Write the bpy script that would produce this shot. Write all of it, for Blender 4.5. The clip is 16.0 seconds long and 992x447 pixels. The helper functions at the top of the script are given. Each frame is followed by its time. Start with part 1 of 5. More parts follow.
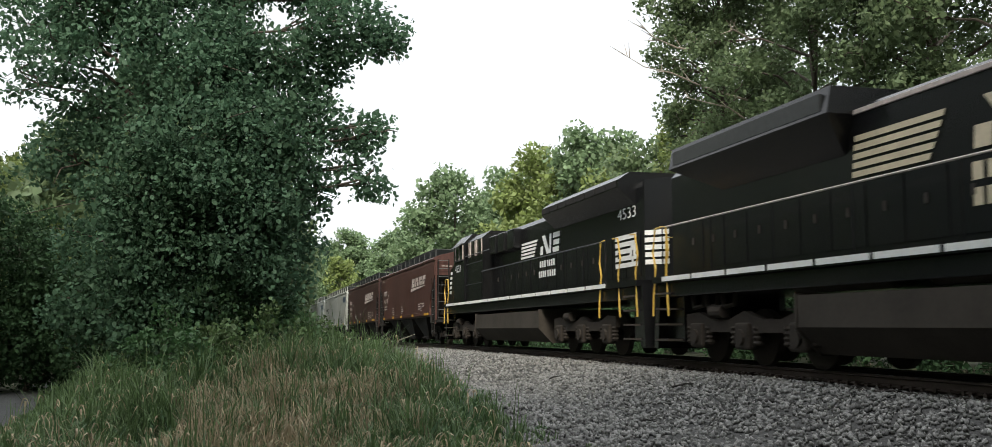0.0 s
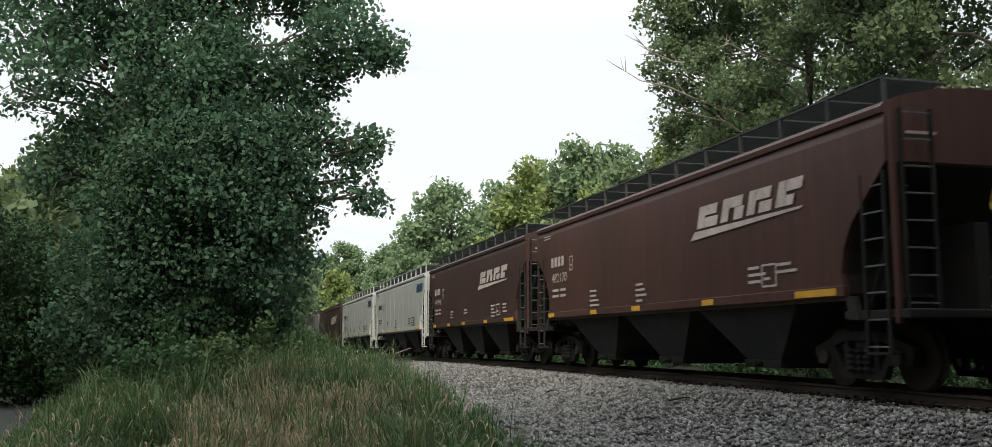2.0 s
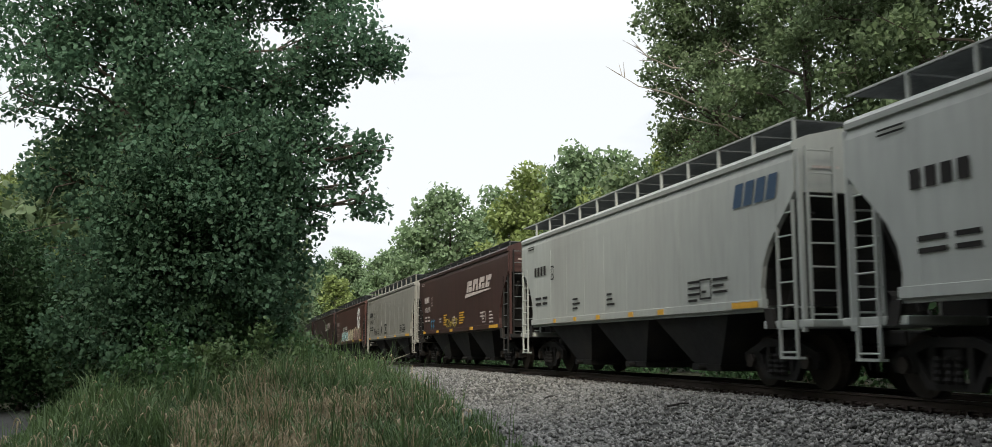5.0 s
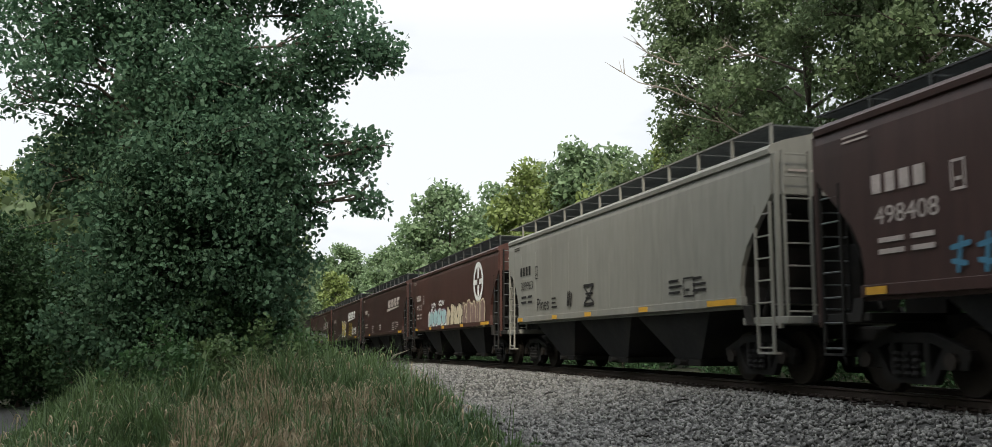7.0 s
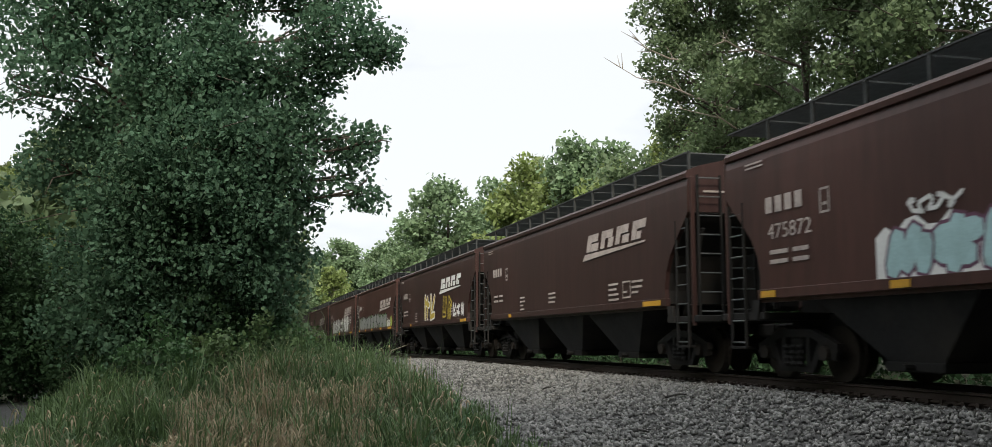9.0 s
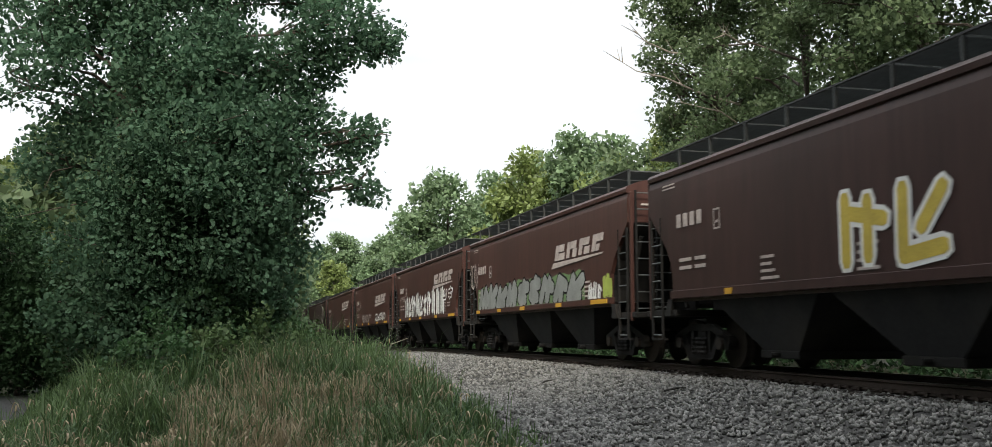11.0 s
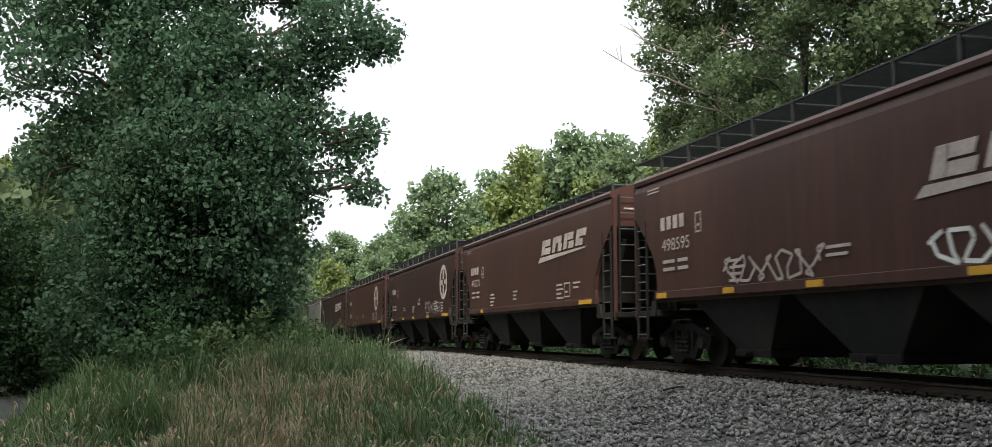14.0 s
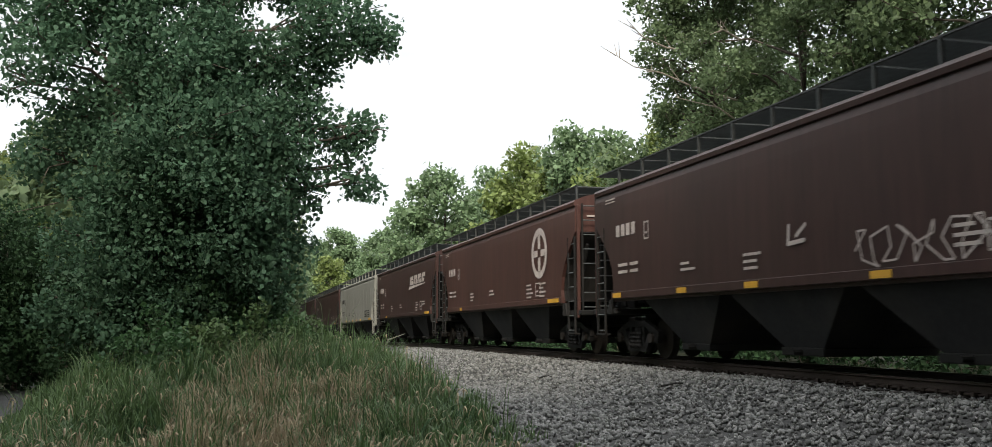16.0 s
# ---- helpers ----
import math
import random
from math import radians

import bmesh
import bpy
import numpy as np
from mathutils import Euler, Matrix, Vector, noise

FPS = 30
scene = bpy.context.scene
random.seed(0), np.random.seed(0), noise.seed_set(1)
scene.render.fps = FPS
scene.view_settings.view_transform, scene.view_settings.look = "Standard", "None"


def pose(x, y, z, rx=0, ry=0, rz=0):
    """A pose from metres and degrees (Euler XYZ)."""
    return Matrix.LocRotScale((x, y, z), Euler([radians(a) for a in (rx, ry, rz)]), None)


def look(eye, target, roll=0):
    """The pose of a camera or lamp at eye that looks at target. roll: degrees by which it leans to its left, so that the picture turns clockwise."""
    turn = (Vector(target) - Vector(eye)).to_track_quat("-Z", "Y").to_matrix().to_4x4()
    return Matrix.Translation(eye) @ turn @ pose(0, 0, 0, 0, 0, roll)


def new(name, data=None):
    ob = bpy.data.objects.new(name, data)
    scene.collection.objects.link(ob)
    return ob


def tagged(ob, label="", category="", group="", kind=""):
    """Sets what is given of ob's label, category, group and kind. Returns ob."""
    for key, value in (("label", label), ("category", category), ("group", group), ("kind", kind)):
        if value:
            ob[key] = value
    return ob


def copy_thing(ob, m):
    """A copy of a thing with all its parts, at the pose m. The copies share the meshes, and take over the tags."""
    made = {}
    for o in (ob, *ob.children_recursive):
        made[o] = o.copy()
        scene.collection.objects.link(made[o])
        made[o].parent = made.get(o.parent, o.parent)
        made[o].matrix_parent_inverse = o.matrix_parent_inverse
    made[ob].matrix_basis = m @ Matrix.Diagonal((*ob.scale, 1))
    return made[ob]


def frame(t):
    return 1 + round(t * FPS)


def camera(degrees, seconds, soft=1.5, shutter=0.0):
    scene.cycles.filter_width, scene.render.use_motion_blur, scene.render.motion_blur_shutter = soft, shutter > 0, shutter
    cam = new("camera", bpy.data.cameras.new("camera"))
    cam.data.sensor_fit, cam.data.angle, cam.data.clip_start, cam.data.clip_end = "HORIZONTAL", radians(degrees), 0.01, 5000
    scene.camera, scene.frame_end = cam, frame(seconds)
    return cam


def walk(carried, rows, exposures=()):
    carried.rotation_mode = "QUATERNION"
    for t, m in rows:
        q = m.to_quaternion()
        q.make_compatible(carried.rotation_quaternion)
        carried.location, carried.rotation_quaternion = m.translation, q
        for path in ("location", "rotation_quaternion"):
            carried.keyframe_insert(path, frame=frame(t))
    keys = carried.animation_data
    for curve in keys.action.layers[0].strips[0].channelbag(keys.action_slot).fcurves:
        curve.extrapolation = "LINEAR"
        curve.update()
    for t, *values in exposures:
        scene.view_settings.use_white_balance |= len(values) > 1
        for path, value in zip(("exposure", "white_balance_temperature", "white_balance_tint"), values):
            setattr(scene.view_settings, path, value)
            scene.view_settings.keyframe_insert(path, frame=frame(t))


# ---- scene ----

# ======================= camera and its walk =======================
cam = camera(54.1, 16.0, soft=0.45, shutter=0.16)
FOCAL = 1535.0
EYE = (0.0, 0.0, 0.765)
# hand sway: seconds, sideways and upward drift of the view
SWAY = ((0, 8, -24), (0.5, 5, -20), (1, 3.2, -14), (1.5, 3, -7.5), (2, 2.5, -3), (2.5, 2, 3), (3, 1.5, 4.5),
        (3.5, 1, 6), (4, 0.5, 7.5), (6.5, 0.3, 1.5), (7, 0, 0), (7.5, -0.3, -3.3), (8, -1.2, -6.5), (8.5, -2.3, -6.7),
        (9, -3, -7.8), (11.5, -3.2, -21.5), (12, -3, -24.5), (12.5, -3, -24.7), (13, -4, -23), (13.5, -4.7, -21.3),
        (14, -5, -19), (14.5, -6.3, -20), (15, -6.5, -21.7), (15.5, -7.3, -22.5), (16, -8, -24.8))


def heading(dx, dy):
    yaw, pitch = 0.2512 - dx / FOCAL, 0.1179 + dy / FOCAL
    way = Vector((math.sin(yaw) * math.cos(pitch), math.cos(yaw) * math.cos(pitch), math.sin(pitch)))
    return look(EYE, Vector(EYE) + way * 10)


walk(cam, [(t, heading(dx, dy)) for t, dx, dy in SWAY],
     [(t, e, 6330, 10) for t, e in ((0, 0.22), (1, 0.16), (2, 0.08), (4, 0.06), (6.5, 0.06), (9, 0.06), (11.5, 0.18), (12.5, 0.20), (16, 0.18))])

# ======================= world, sun, exposure =======================


def build_world():
    w = bpy.data.worlds.new("overcast_sky")
    scene.world = w
    w.use_nodes = True
    nt = w.node_tree
    nt.nodes.clear()
    n, l = nt.nodes.new, nt.links.new
    out, bg = n("ShaderNodeOutputWorld"), n("ShaderNodeBackground")
    sky = n("ShaderNodeTexSky")
    sky.sky_type, sky.sun_disc = "NISHITA", False
    sky.sun_elevation, sky.sun_rotation = radians(37), radians(198)
    scale = n("ShaderNodeVectorMath")
    scale.operation = "SCALE"
    scale.inputs["Scale"].default_value = 0.10
    l(sky.outputs[0], scale.inputs[0])
    tc, nz, ramp, mix = n("ShaderNodeTexCoord"), n("ShaderNodeTexNoise"), n("ShaderNodeValToRGB"), n("ShaderNodeMix")
    mp = n("ShaderNodeMapping")
    mp.inputs["Scale"].default_value = (1.0, 1.0, 3.5)
    l(tc.outputs["Generated"], mp.inputs["Vector"])
    l(mp.outputs[0], nz.inputs["Vector"])
    nz.inputs["Scale"].default_value, nz.inputs["Detail"].default_value = 2.2, 5.0
    ramp.color_ramp.elements[0].position, ramp.color_ramp.elements[0].color = 0.36, (0.80, 0.82, 0.825, 1)
    ramp.color_ramp.elements[1].position, ramp.color_ramp.elements[1].color = 0.50, (1.02, 1.03, 1.02, 1)
    l(nz.outputs["Fac"], ramp.inputs["Fac"])
    mix.data_type = "RGBA"
    mix.inputs["Factor"].default_value = 0.88
    l(scale.outputs[0], mix.inputs["A"])
    l(ramp.outputs["Color"], mix.inputs["B"])
    l(mix.outputs["Result"], bg.inputs["Color"])
    # an overcast sky is brighter towards the zenith
    sep, rise = n("ShaderNodeSeparateXYZ"), n("ShaderNodeMapRange")
    l(tc.outputs["Generated"], sep.inputs[0])
    rise.inputs["From Min"].default_value, rise.inputs["From Max"].default_value = 0.30, 1.0
    rise.inputs["To Min"].default_value, rise.inputs["To Max"].default_value = 1.0, 2.7
    l(sep.outputs["Z"], rise.inputs["Value"])
    l(rise.outputs[0], bg.inputs["Strength"])
    l(bg.outputs[0], out.inputs[0])


build_world()
sun_data = bpy.data.lights.new("sun", "SUN")
sun_data.energy, sun_data.angle, sun_data.color = 3.9, radians(14), (1.0, 0.92, 0.76)
sun = new("sun", sun_data)
sun.matrix_world = look((0, 0, 50), (25, 75, 50 - 60))

# ======================= materials =======================
def mat(name, base, rough=0.6, metal=0.0, var=0.25, scale=4.0, fine=40.0, bump=0.0, bump_scale=60.0, dirt=None, dirt_amt=0.0,
        island=0.0, objvar=0.0, translucent=0.0, spec=0.5, stretch=(1, 1, 1)):
    """A procedural surface: two scales of colour variation, dirt patches, relief."""
    m = bpy.data.materials.new(name)
    m.use_nodes = True
    nt = m.node_tree
    n, l = nt.nodes.new, nt.links.new
    b = nt.nodes["Principled BSDF"]
    b.inputs["Roughness"].default_value, b.inputs["Metallic"].default_value = rough, metal
    b.inputs["Specular IOR Level"].default_value = spec
    tc, mp = n("ShaderNodeTexCoord"), n("ShaderNodeMapping")
    mp.inputs["Scale"].default_value = stretch
    l(tc.outputs["Object"], mp.inputs["Vector"])
    n1, n2 = n("ShaderNodeTexNoise"), n("ShaderNodeTexNoise")
    for q, s in ((n1, scale), (n2, fine)):
        q.inputs["Scale"].default_value, q.inputs["Detail"].default_value = s, 4.0
        l(mp.outputs[0], q.inputs["Vector"])
    add = n("ShaderNodeMath")
    l(n1.outputs["Fac"], add.inputs[0]), l(n2.outputs["Fac"], add.inputs[1])
    last = add.outputs[0]
    if island:
        g, ml = n("ShaderNodeNewGeometry"), n("ShaderNodeMath")
        ml.operation, ml.inputs[1].default_value, ml.inputs[2].default_value = "MULTIPLY_ADD", island, 0.0
        l(g.outputs["Random Per Island"], ml.inputs[0]), l(last, ml.inputs[2])
        last = ml.outputs[0]
    if objvar:
        g, ml = n("ShaderNodeObjectInfo"), n("ShaderNodeMath")
        ml.operation, ml.inputs[1].default_value = "MULTIPLY_ADD", objvar
        l(g.outputs["Random"], ml.inputs[0]), l(last, ml.inputs[2])
        last = ml.outputs[0]
    mr = n("ShaderNodeMapRange")
    top = 1.45 + island + objvar
    mr.inputs["From Min"].default_value, mr.inputs["From Max"].default_value = 0.55, top
    mr.inputs["To Min"].default_value, mr.inputs["To Max"].default_value = 1 - var, 1 + var
    l(last, mr.inputs["Value"])
    vm = n("ShaderNodeVectorMath")
    vm.operation = "SCALE"
    vm.inputs[0].default_value = base
    l(mr.outputs[0], vm.inputs["Scale"])
    col = vm.outputs[0]
    if dirt:
        n3, rp, mx = n("ShaderNodeTexNoise"), n("ShaderNodeValToRGB"), n("ShaderNodeMix")
        n3.inputs["Scale"].default_value, n3.inputs["Detail"].default_value = scale * 0.6, 6.0
        l(mp.outputs[0], n3.inputs["Vector"])
        rp.color_ramp.elements[0].position, rp.color_ramp.elements[1].position = 0.45, 0.7
        rp.color_ramp.elements[1].color = (dirt_amt, dirt_amt, dirt_amt, 1)
        l(n3.outputs["Fac"], rp.inputs["Fac"])
        mx.data_type = "RGBA"
        l(rp.outputs["Color"], mx.inputs["Factor"]), l(col, mx.inputs["A"])
        mx.inputs["B"].default_value = (*dirt, 1)
        col = mx.outputs["Result"]
    l(col, b.inputs["Base Color"])
    if bump:
        nb, bp = n("ShaderNodeTexNoise"), n("ShaderNodeBump")
        nb.inputs["Scale"].default_value = bump_scale
        l(mp.outputs[0], nb.inputs["Vector"]), l(nb.outputs["Fac"], bp.inputs["Height"])
        bp.inputs["Strength"].default_value, bp.inputs["Distance"].default_value = bump, 0.02
        l(bp.outputs[0], b.inputs["Normal"])
    if translucent:
        tr, ms = n("ShaderNodeBsdfTranslucent"), n("ShaderNodeMixShader")
        l(col, tr.inputs["Color"])
        ms.inputs["Fac"].default_value = translucent
        l(b.outputs[0], ms.inputs[1]), l(tr.outputs[0], ms.inputs[2])
        l(ms.outputs[0], nt.nodes["Material Output"].inputs["Surface"])
    return m


M_SOIL = mat("grassy_soil", (0.05, 0.055, 0.025), 0.95, var=0.4, scale=0.6, fine=9, bump=0.6, bump_scale=14)
# Bed far darker than its stones: shade in the gaps is in the colour
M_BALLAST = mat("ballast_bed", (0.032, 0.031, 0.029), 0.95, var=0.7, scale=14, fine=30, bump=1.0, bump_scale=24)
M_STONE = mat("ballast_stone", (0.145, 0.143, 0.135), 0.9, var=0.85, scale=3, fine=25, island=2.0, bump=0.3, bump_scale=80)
M_ROAD = mat("gravel_road", (0.045, 0.046, 0.046), 0.95, var=0.3, scale=2, fine=35, bump=0.6, bump_scale=50)
M_RAIL = mat("rail_steel", (0.04, 0.028, 0.022), 0.7, 0.3, var=0.4, scale=3, fine=30, bump=0.2)
M_RAILTOP = mat("polished_rail", (0.30, 0.30, 0.30), 0.35, 1.0, var=0.1)
M_TIE = mat("creosoted_wood", (0.035, 0.028, 0.023), 0.9, var=0.5, scale=3, fine=30, stretch=(1, 8, 8), bump=0.5, objvar=0.6)
M_BARK = mat("bark", (0.085, 0.07, 0.055), 0.95, var=0.5, scale=3, fine=25, stretch=(3, 3, 0.6), bump=0.8, bump_scale=20)
M_CLOD = mat("dark_wet_debris", (0.02, 0.018, 0.015), 0.9, var=0.4, scale=8)
M_TWIG = mat("dead_twig", (0.25, 0.22, 0.18), 0.9, var=0.3)
M_LEAF_A = mat("leaf_dark_green", (0.080, 0.148, 0.088), 0.62, spec=0.25, var=0.35, scale=0.5, fine=3, island=1.2, translucent=0.45)
M_LEAF_B = mat("leaf_mid_green", (0.128, 0.178, 0.088), 0.6, spec=0.35, var=0.5, scale=0.4, fine=3, island=1.2, translucent=0.45)
# Thicket leaves darkened: shade under trees and wagons is in the colour
M_LEAF_F = mat("leaf_shaded_thicket", (0.036, 0.072, 0.032), 0.7, spec=0.15, var=0.55, scale=0.5, fine=3, island=1.2, translucent=0.25)
M_LEAF_C = mat("leaf_yellow_green", (0.18, 0.23, 0.07), 0.6, var=0.5, scale=0.25, fine=2, island=1.0, translucent=0.35)
# Far leaves are lightened; the haze of distance is in the colour
M_LEAF_D = mat("leaf_far_hazed_green", (0.15, 0.22, 0.11), 0.6, var=0.5, scale=0.3, fine=2, island=1.0, translucent=0.35)
M_LEAF_E = mat("leaf_sumac", (0.048, 0.105, 0.038), 0.6, var=0.45, scale=0.5, fine=3, island=1.0, translucent=0.35)
M_GRASS = mat("green_grass", (0.080, 0.130, 0.048), 0.65, var=0.5, scale=0.7, fine=4, island=1.2, translucent=0.35)
M_DRYGRASS = mat("dry_seeded_grass", (0.30, 0.245, 0.155), 0.75, var=0.45, scale=0.7, fine=4, island=1.2, translucent=0.3)
M_BROWN = mat("oxide_brown_paint", (0.066, 0.030, 0.0245), 0.45, spec=0.32, var=0.38, scale=0.6, fine=6, stretch=(1, 1, 0.14), dirt=(0.038, 0.019, 0.016), dirt_amt=0.75)
M_BROWN_DARK = mat("weathered_brown_paint", (0.046, 0.023, 0.020), 0.46, spec=0.32, var=0.38, scale=0.6, fine=6, stretch=(1, 1, 0.14), dirt=(0.035, 0.022, 0.02), dirt_amt=0.6)
M_GREY = mat("grey_paint", (0.33, 0.345, 0.325), 0.5, spec=0.3, var=0.15, scale=0.5, fine=5, stretch=(1, 1, 0.2), dirt=(0.22, 0.21, 0.19), dirt_amt=0.6)
M_TAN = mat("dusty_grey_paint", (0.22, 0.215, 0.19), 0.55, spec=0.3, var=0.2, scale=0.5, fine=5, stretch=(1, 1, 0.2), dirt=(0.15, 0.14, 0.12), dirt_amt=0.6)
# Underframe grime; on the slope covers it stands for shade
M_UNDER = mat("underframe_grime_and_shade", (0.012, 0.0115, 0.011), 0.85, spec=0.25, var=0.4, scale=2, fine=20, dirt=(0.03, 0.025, 0.021), dirt_amt=0.5)
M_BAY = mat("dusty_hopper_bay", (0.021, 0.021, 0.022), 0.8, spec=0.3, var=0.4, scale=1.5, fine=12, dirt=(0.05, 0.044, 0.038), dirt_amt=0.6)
M_BLACK = mat("black_loco_paint", (0.007, 0.0074, 0.0082), 0.27, spec=0.42, var=0.3, scale=1, fine=8, dirt=(0.014, 0.013, 0.012), dirt_amt=0.6)
M_TANK = mat("dusty_fuel_tank", (0.035, 0.029, 0.023), 0.75, spec=0.3, var=0.3, scale=1.5, fine=12, dirt=(0.055, 0.046, 0.038), dirt_amt=0.6)
M_TRUCK = mat("dusty_truck_casting", (0.026, 0.021, 0.017), 0.85, spec=0.25, var=0.4, scale=3, fine=20)
M_WHITE = mat("white_marking", (0.70, 0.70, 0.68), 0.6, var=0.15, scale=3, fine=20)
M_FADED = mat("faded_marking", (0.42, 0.36, 0.33), 0.7, var=0.35, scale=4, fine=20)
M_CREAM = mat("cream_marking", (0.55, 0.47, 0.33), 0.6, var=0.2, scale=3, fine=20)
M_YELLOW = mat("yellow_reflector", (0.55, 0.30, 0.03), 0.5, var=0.2, scale=6)
M_HANDRAIL = mat("yellow_handrail", (0.50, 0.33, 0.06), 0.5, var=0.2, scale=6)
M_WALK = mat("open_steel_grating", (0.16, 0.17, 0.17), 0.7, var=0.3, scale=8, translucent=0.5)
M_GRATE = mat("galvanised_grating", (0.05, 0.053, 0.052), 0.6, 0.4, var=0.3, scale=8)
M_BLUE = mat("navy_marking", (0.02, 0.05, 0.10), 0.5, var=0.2)
M_AQUA = mat("pale_aqua_spray", (0.35, 0.52, 0.53), 0.6, var=0.25, scale=3)
M_GREEN = mat("green_spray", (0.13, 0.22, 0.09), 0.6, var=0.4, scale=2)
M_SILVER = mat("silver_spray", (0.24, 0.25, 0.24), 0.5, var=0.45, scale=2)
M_GOLD = mat("yellow_spray", (0.50, 0.38, 0.06), 0.6, var=0.3, scale=3)
M_TEAL = mat("blue_spray", (0.05, 0.18, 0.28), 0.6, var=0.3, scale=3)
M_PLUM = mat("plum_spray", (0.12, 0.05, 0.09), 0.6, var=0.3, scale=3)
M_DUSKY = mat("dusky_pink_spray", (0.22, 0.14, 0.12), 0.6, var=0.4, scale=3)
M_LIME = mat("lime_spray", (0.35, 0.42, 0.08), 0.6, var=0.3, scale=3)
M_GLASS = mat("dark_cab_glass", (0.02, 0.025, 0.028), 0.06, var=0.1)

# ======================= geometry helpers =======================
def mesh_of(name, verts, faces, material, smooth=False):
    me = bpy.data.meshes.new(name)
    me.from_pydata([tuple(v) for v in verts], [], faces)
    me.materials.append(material)
    if smooth:
        me.polygons.foreach_set("use_smooth", [True] * len(me.polygons))
    return me


def quads(name, v, material):
    """A mesh of loose flat polygons from an array (n, corners, 3)."""
    count, k = v.shape[:2]
    me = bpy.data.meshes.new(name)
    me.vertices.add(count * k), me.loops.add(count * k), me.polygons.add(count)
    me.vertices.foreach_set("co", np.ascontiguousarray(v, dtype=np.float32).ravel())
    me.loops.foreach_set("vertex_index", np.arange(count * k, dtype=np.int32))
    me.polygons.foreach_set("loop_start", np.arange(0, count * k, k, dtype=np.int32))
    me.polygons.foreach_set("loop_total", np.full(count, k, dtype=np.int32))
    me.materials.append(material)
    me.update(calc_edges=True)
    return me


def part(name, bm, material, parent, label=""):
    me = bpy.data.meshes.new(name)
    bm.to_mesh(me)
    bm.free()
    me.materials.append(material)
    ob = new(name, me)
    ob.parent = parent
    return tagged(ob, label)


def share(name, me, parent, m=None, label=""):
    ob = new(name, me)
    ob.parent = parent
    if m is not None:
        ob.matrix_basis = m
    return tagged(ob, label)


def box(bm, x0, x1, y0, y1, z0, z1, bevel=0.0):
    g = bmesh.ops.create_cube(bm, size=1.0, matrix=Matrix.LocRotScale(((x0 + x1) / 2, (y0 + y1) / 2, (z0 + z1) / 2), None, (abs(x1 - x0), abs(y1 - y0), abs(z1 - z0))))
    if bevel:
        es = list({e for v in g["verts"] for e in v.link_edges})
        bmesh.ops.bevel(bm, geom=es, offset=bevel, segments=2, affect="EDGES", profile=0.5)
    return bm


def prism(bm, outline, a0, a1, axis="x"):
    """Extrude an outline of (u, z): along x with u = y, or along y with u = x."""
    def p(u, z, a):
        return (a, u, z) if axis == "x" else (u, a, z)
    lo = [bm.verts.new(p(u, z, a0)) for u, z in outline]
    hi = [bm.verts.new(p(u, z, a1)) for u, z in outline]
    k = len(outline)
    bm.faces.new(lo), bm.faces.new(hi[::-1])
    for i in range(k):
        bm.faces.new((lo[i], hi[i], hi[(i + 1) % k], lo[(i + 1) % k]))
    bmesh.ops.recalc_face_normals(bm, faces=bm.faces[:])
    return bm


def rod(bm, pts, r, sides=6):
    """A tube through points, with one radius or a radius a point."""
    rings = []
    for i, p in enumerate(pts):
        p = Vector(p)
        d = Vector(pts[min(i + 1, len(pts) - 1)]) - Vector(pts[max(i - 1, 0)])
        q = d.to_track_quat("Z", "Y")
        rr = r[i] if isinstance(r, (list, tuple)) else r
        rings.append([bm.verts.new(p + q @ Vector((math.cos(2 * math.pi * k / sides) * rr, math.sin(2 * math.pi * k / sides) * rr, 0))) for k in range(sides)])
    for a, b in zip(rings, rings[1:]):
        for k in range(sides):
            bm.faces.new((a[k], a[(k + 1) % sides], b[(k + 1) % sides], b[k]))
    bm.faces.new(rings[0][::-1]), bm.faces.new(rings[-1])
    return bm


def drum(bm, centre, r, half, axis="x", sides=16, r2=None):
    turn = {"x": pose(0, 0, 0, 0, 90, 0), "y": pose(0, 0, 0, 90, 0, 0), "z": Matrix()}[axis]
    bmesh.ops.create_cone(bm, cap_ends=True, segments=sides, radius1=r, radius2=r if r2 is None else r2, depth=2 * half, matrix=Matrix.Translation(centre) @ turn)
    return bm


# ======================= lie of the land =======================
TRACK_X = 10.17
BEND, FALL = -0.000193, -0.000117


def along(y):
    """The middle of the track at the height of the rails' tops: x, z and their slopes."""
    c = min(max(y, 0.0), 190.0)
    return (TRACK_X + BEND * c * c + 2 * BEND * c * (max(y, 0) - c), FALL * c * c + 2 * FALL * c * (max(y, 0) - c) * 0.2, 2 * BEND * c, 2 * FALL * c)


def ground_z(x, y):
    cx, cz, _, _ = along(y)
    d = abs(x - cx)
    bed = np.interp(d, (0, 1.75, 2.2, 4.6, 7.5), (-0.25, -0.25, -0.30, -0.72, -0.80))
    mound = 0.50 * math.exp(-((x - 0.7) / 2.7) ** 2 - ((y - 20.5) / 7.5) ** 2)
    rise = 0.5 * min(max(x - cx - 5, 0) / 8, 1.5)
    rough = 0.05 * noise.noise((x * 0.35, y * 0.35, 0)) + 0.02 * noise.noise((x * 1.7, y * 1.7, 3))
    return cz + bed + mound + rise + (rough if d > 3 else rough * 0.3)


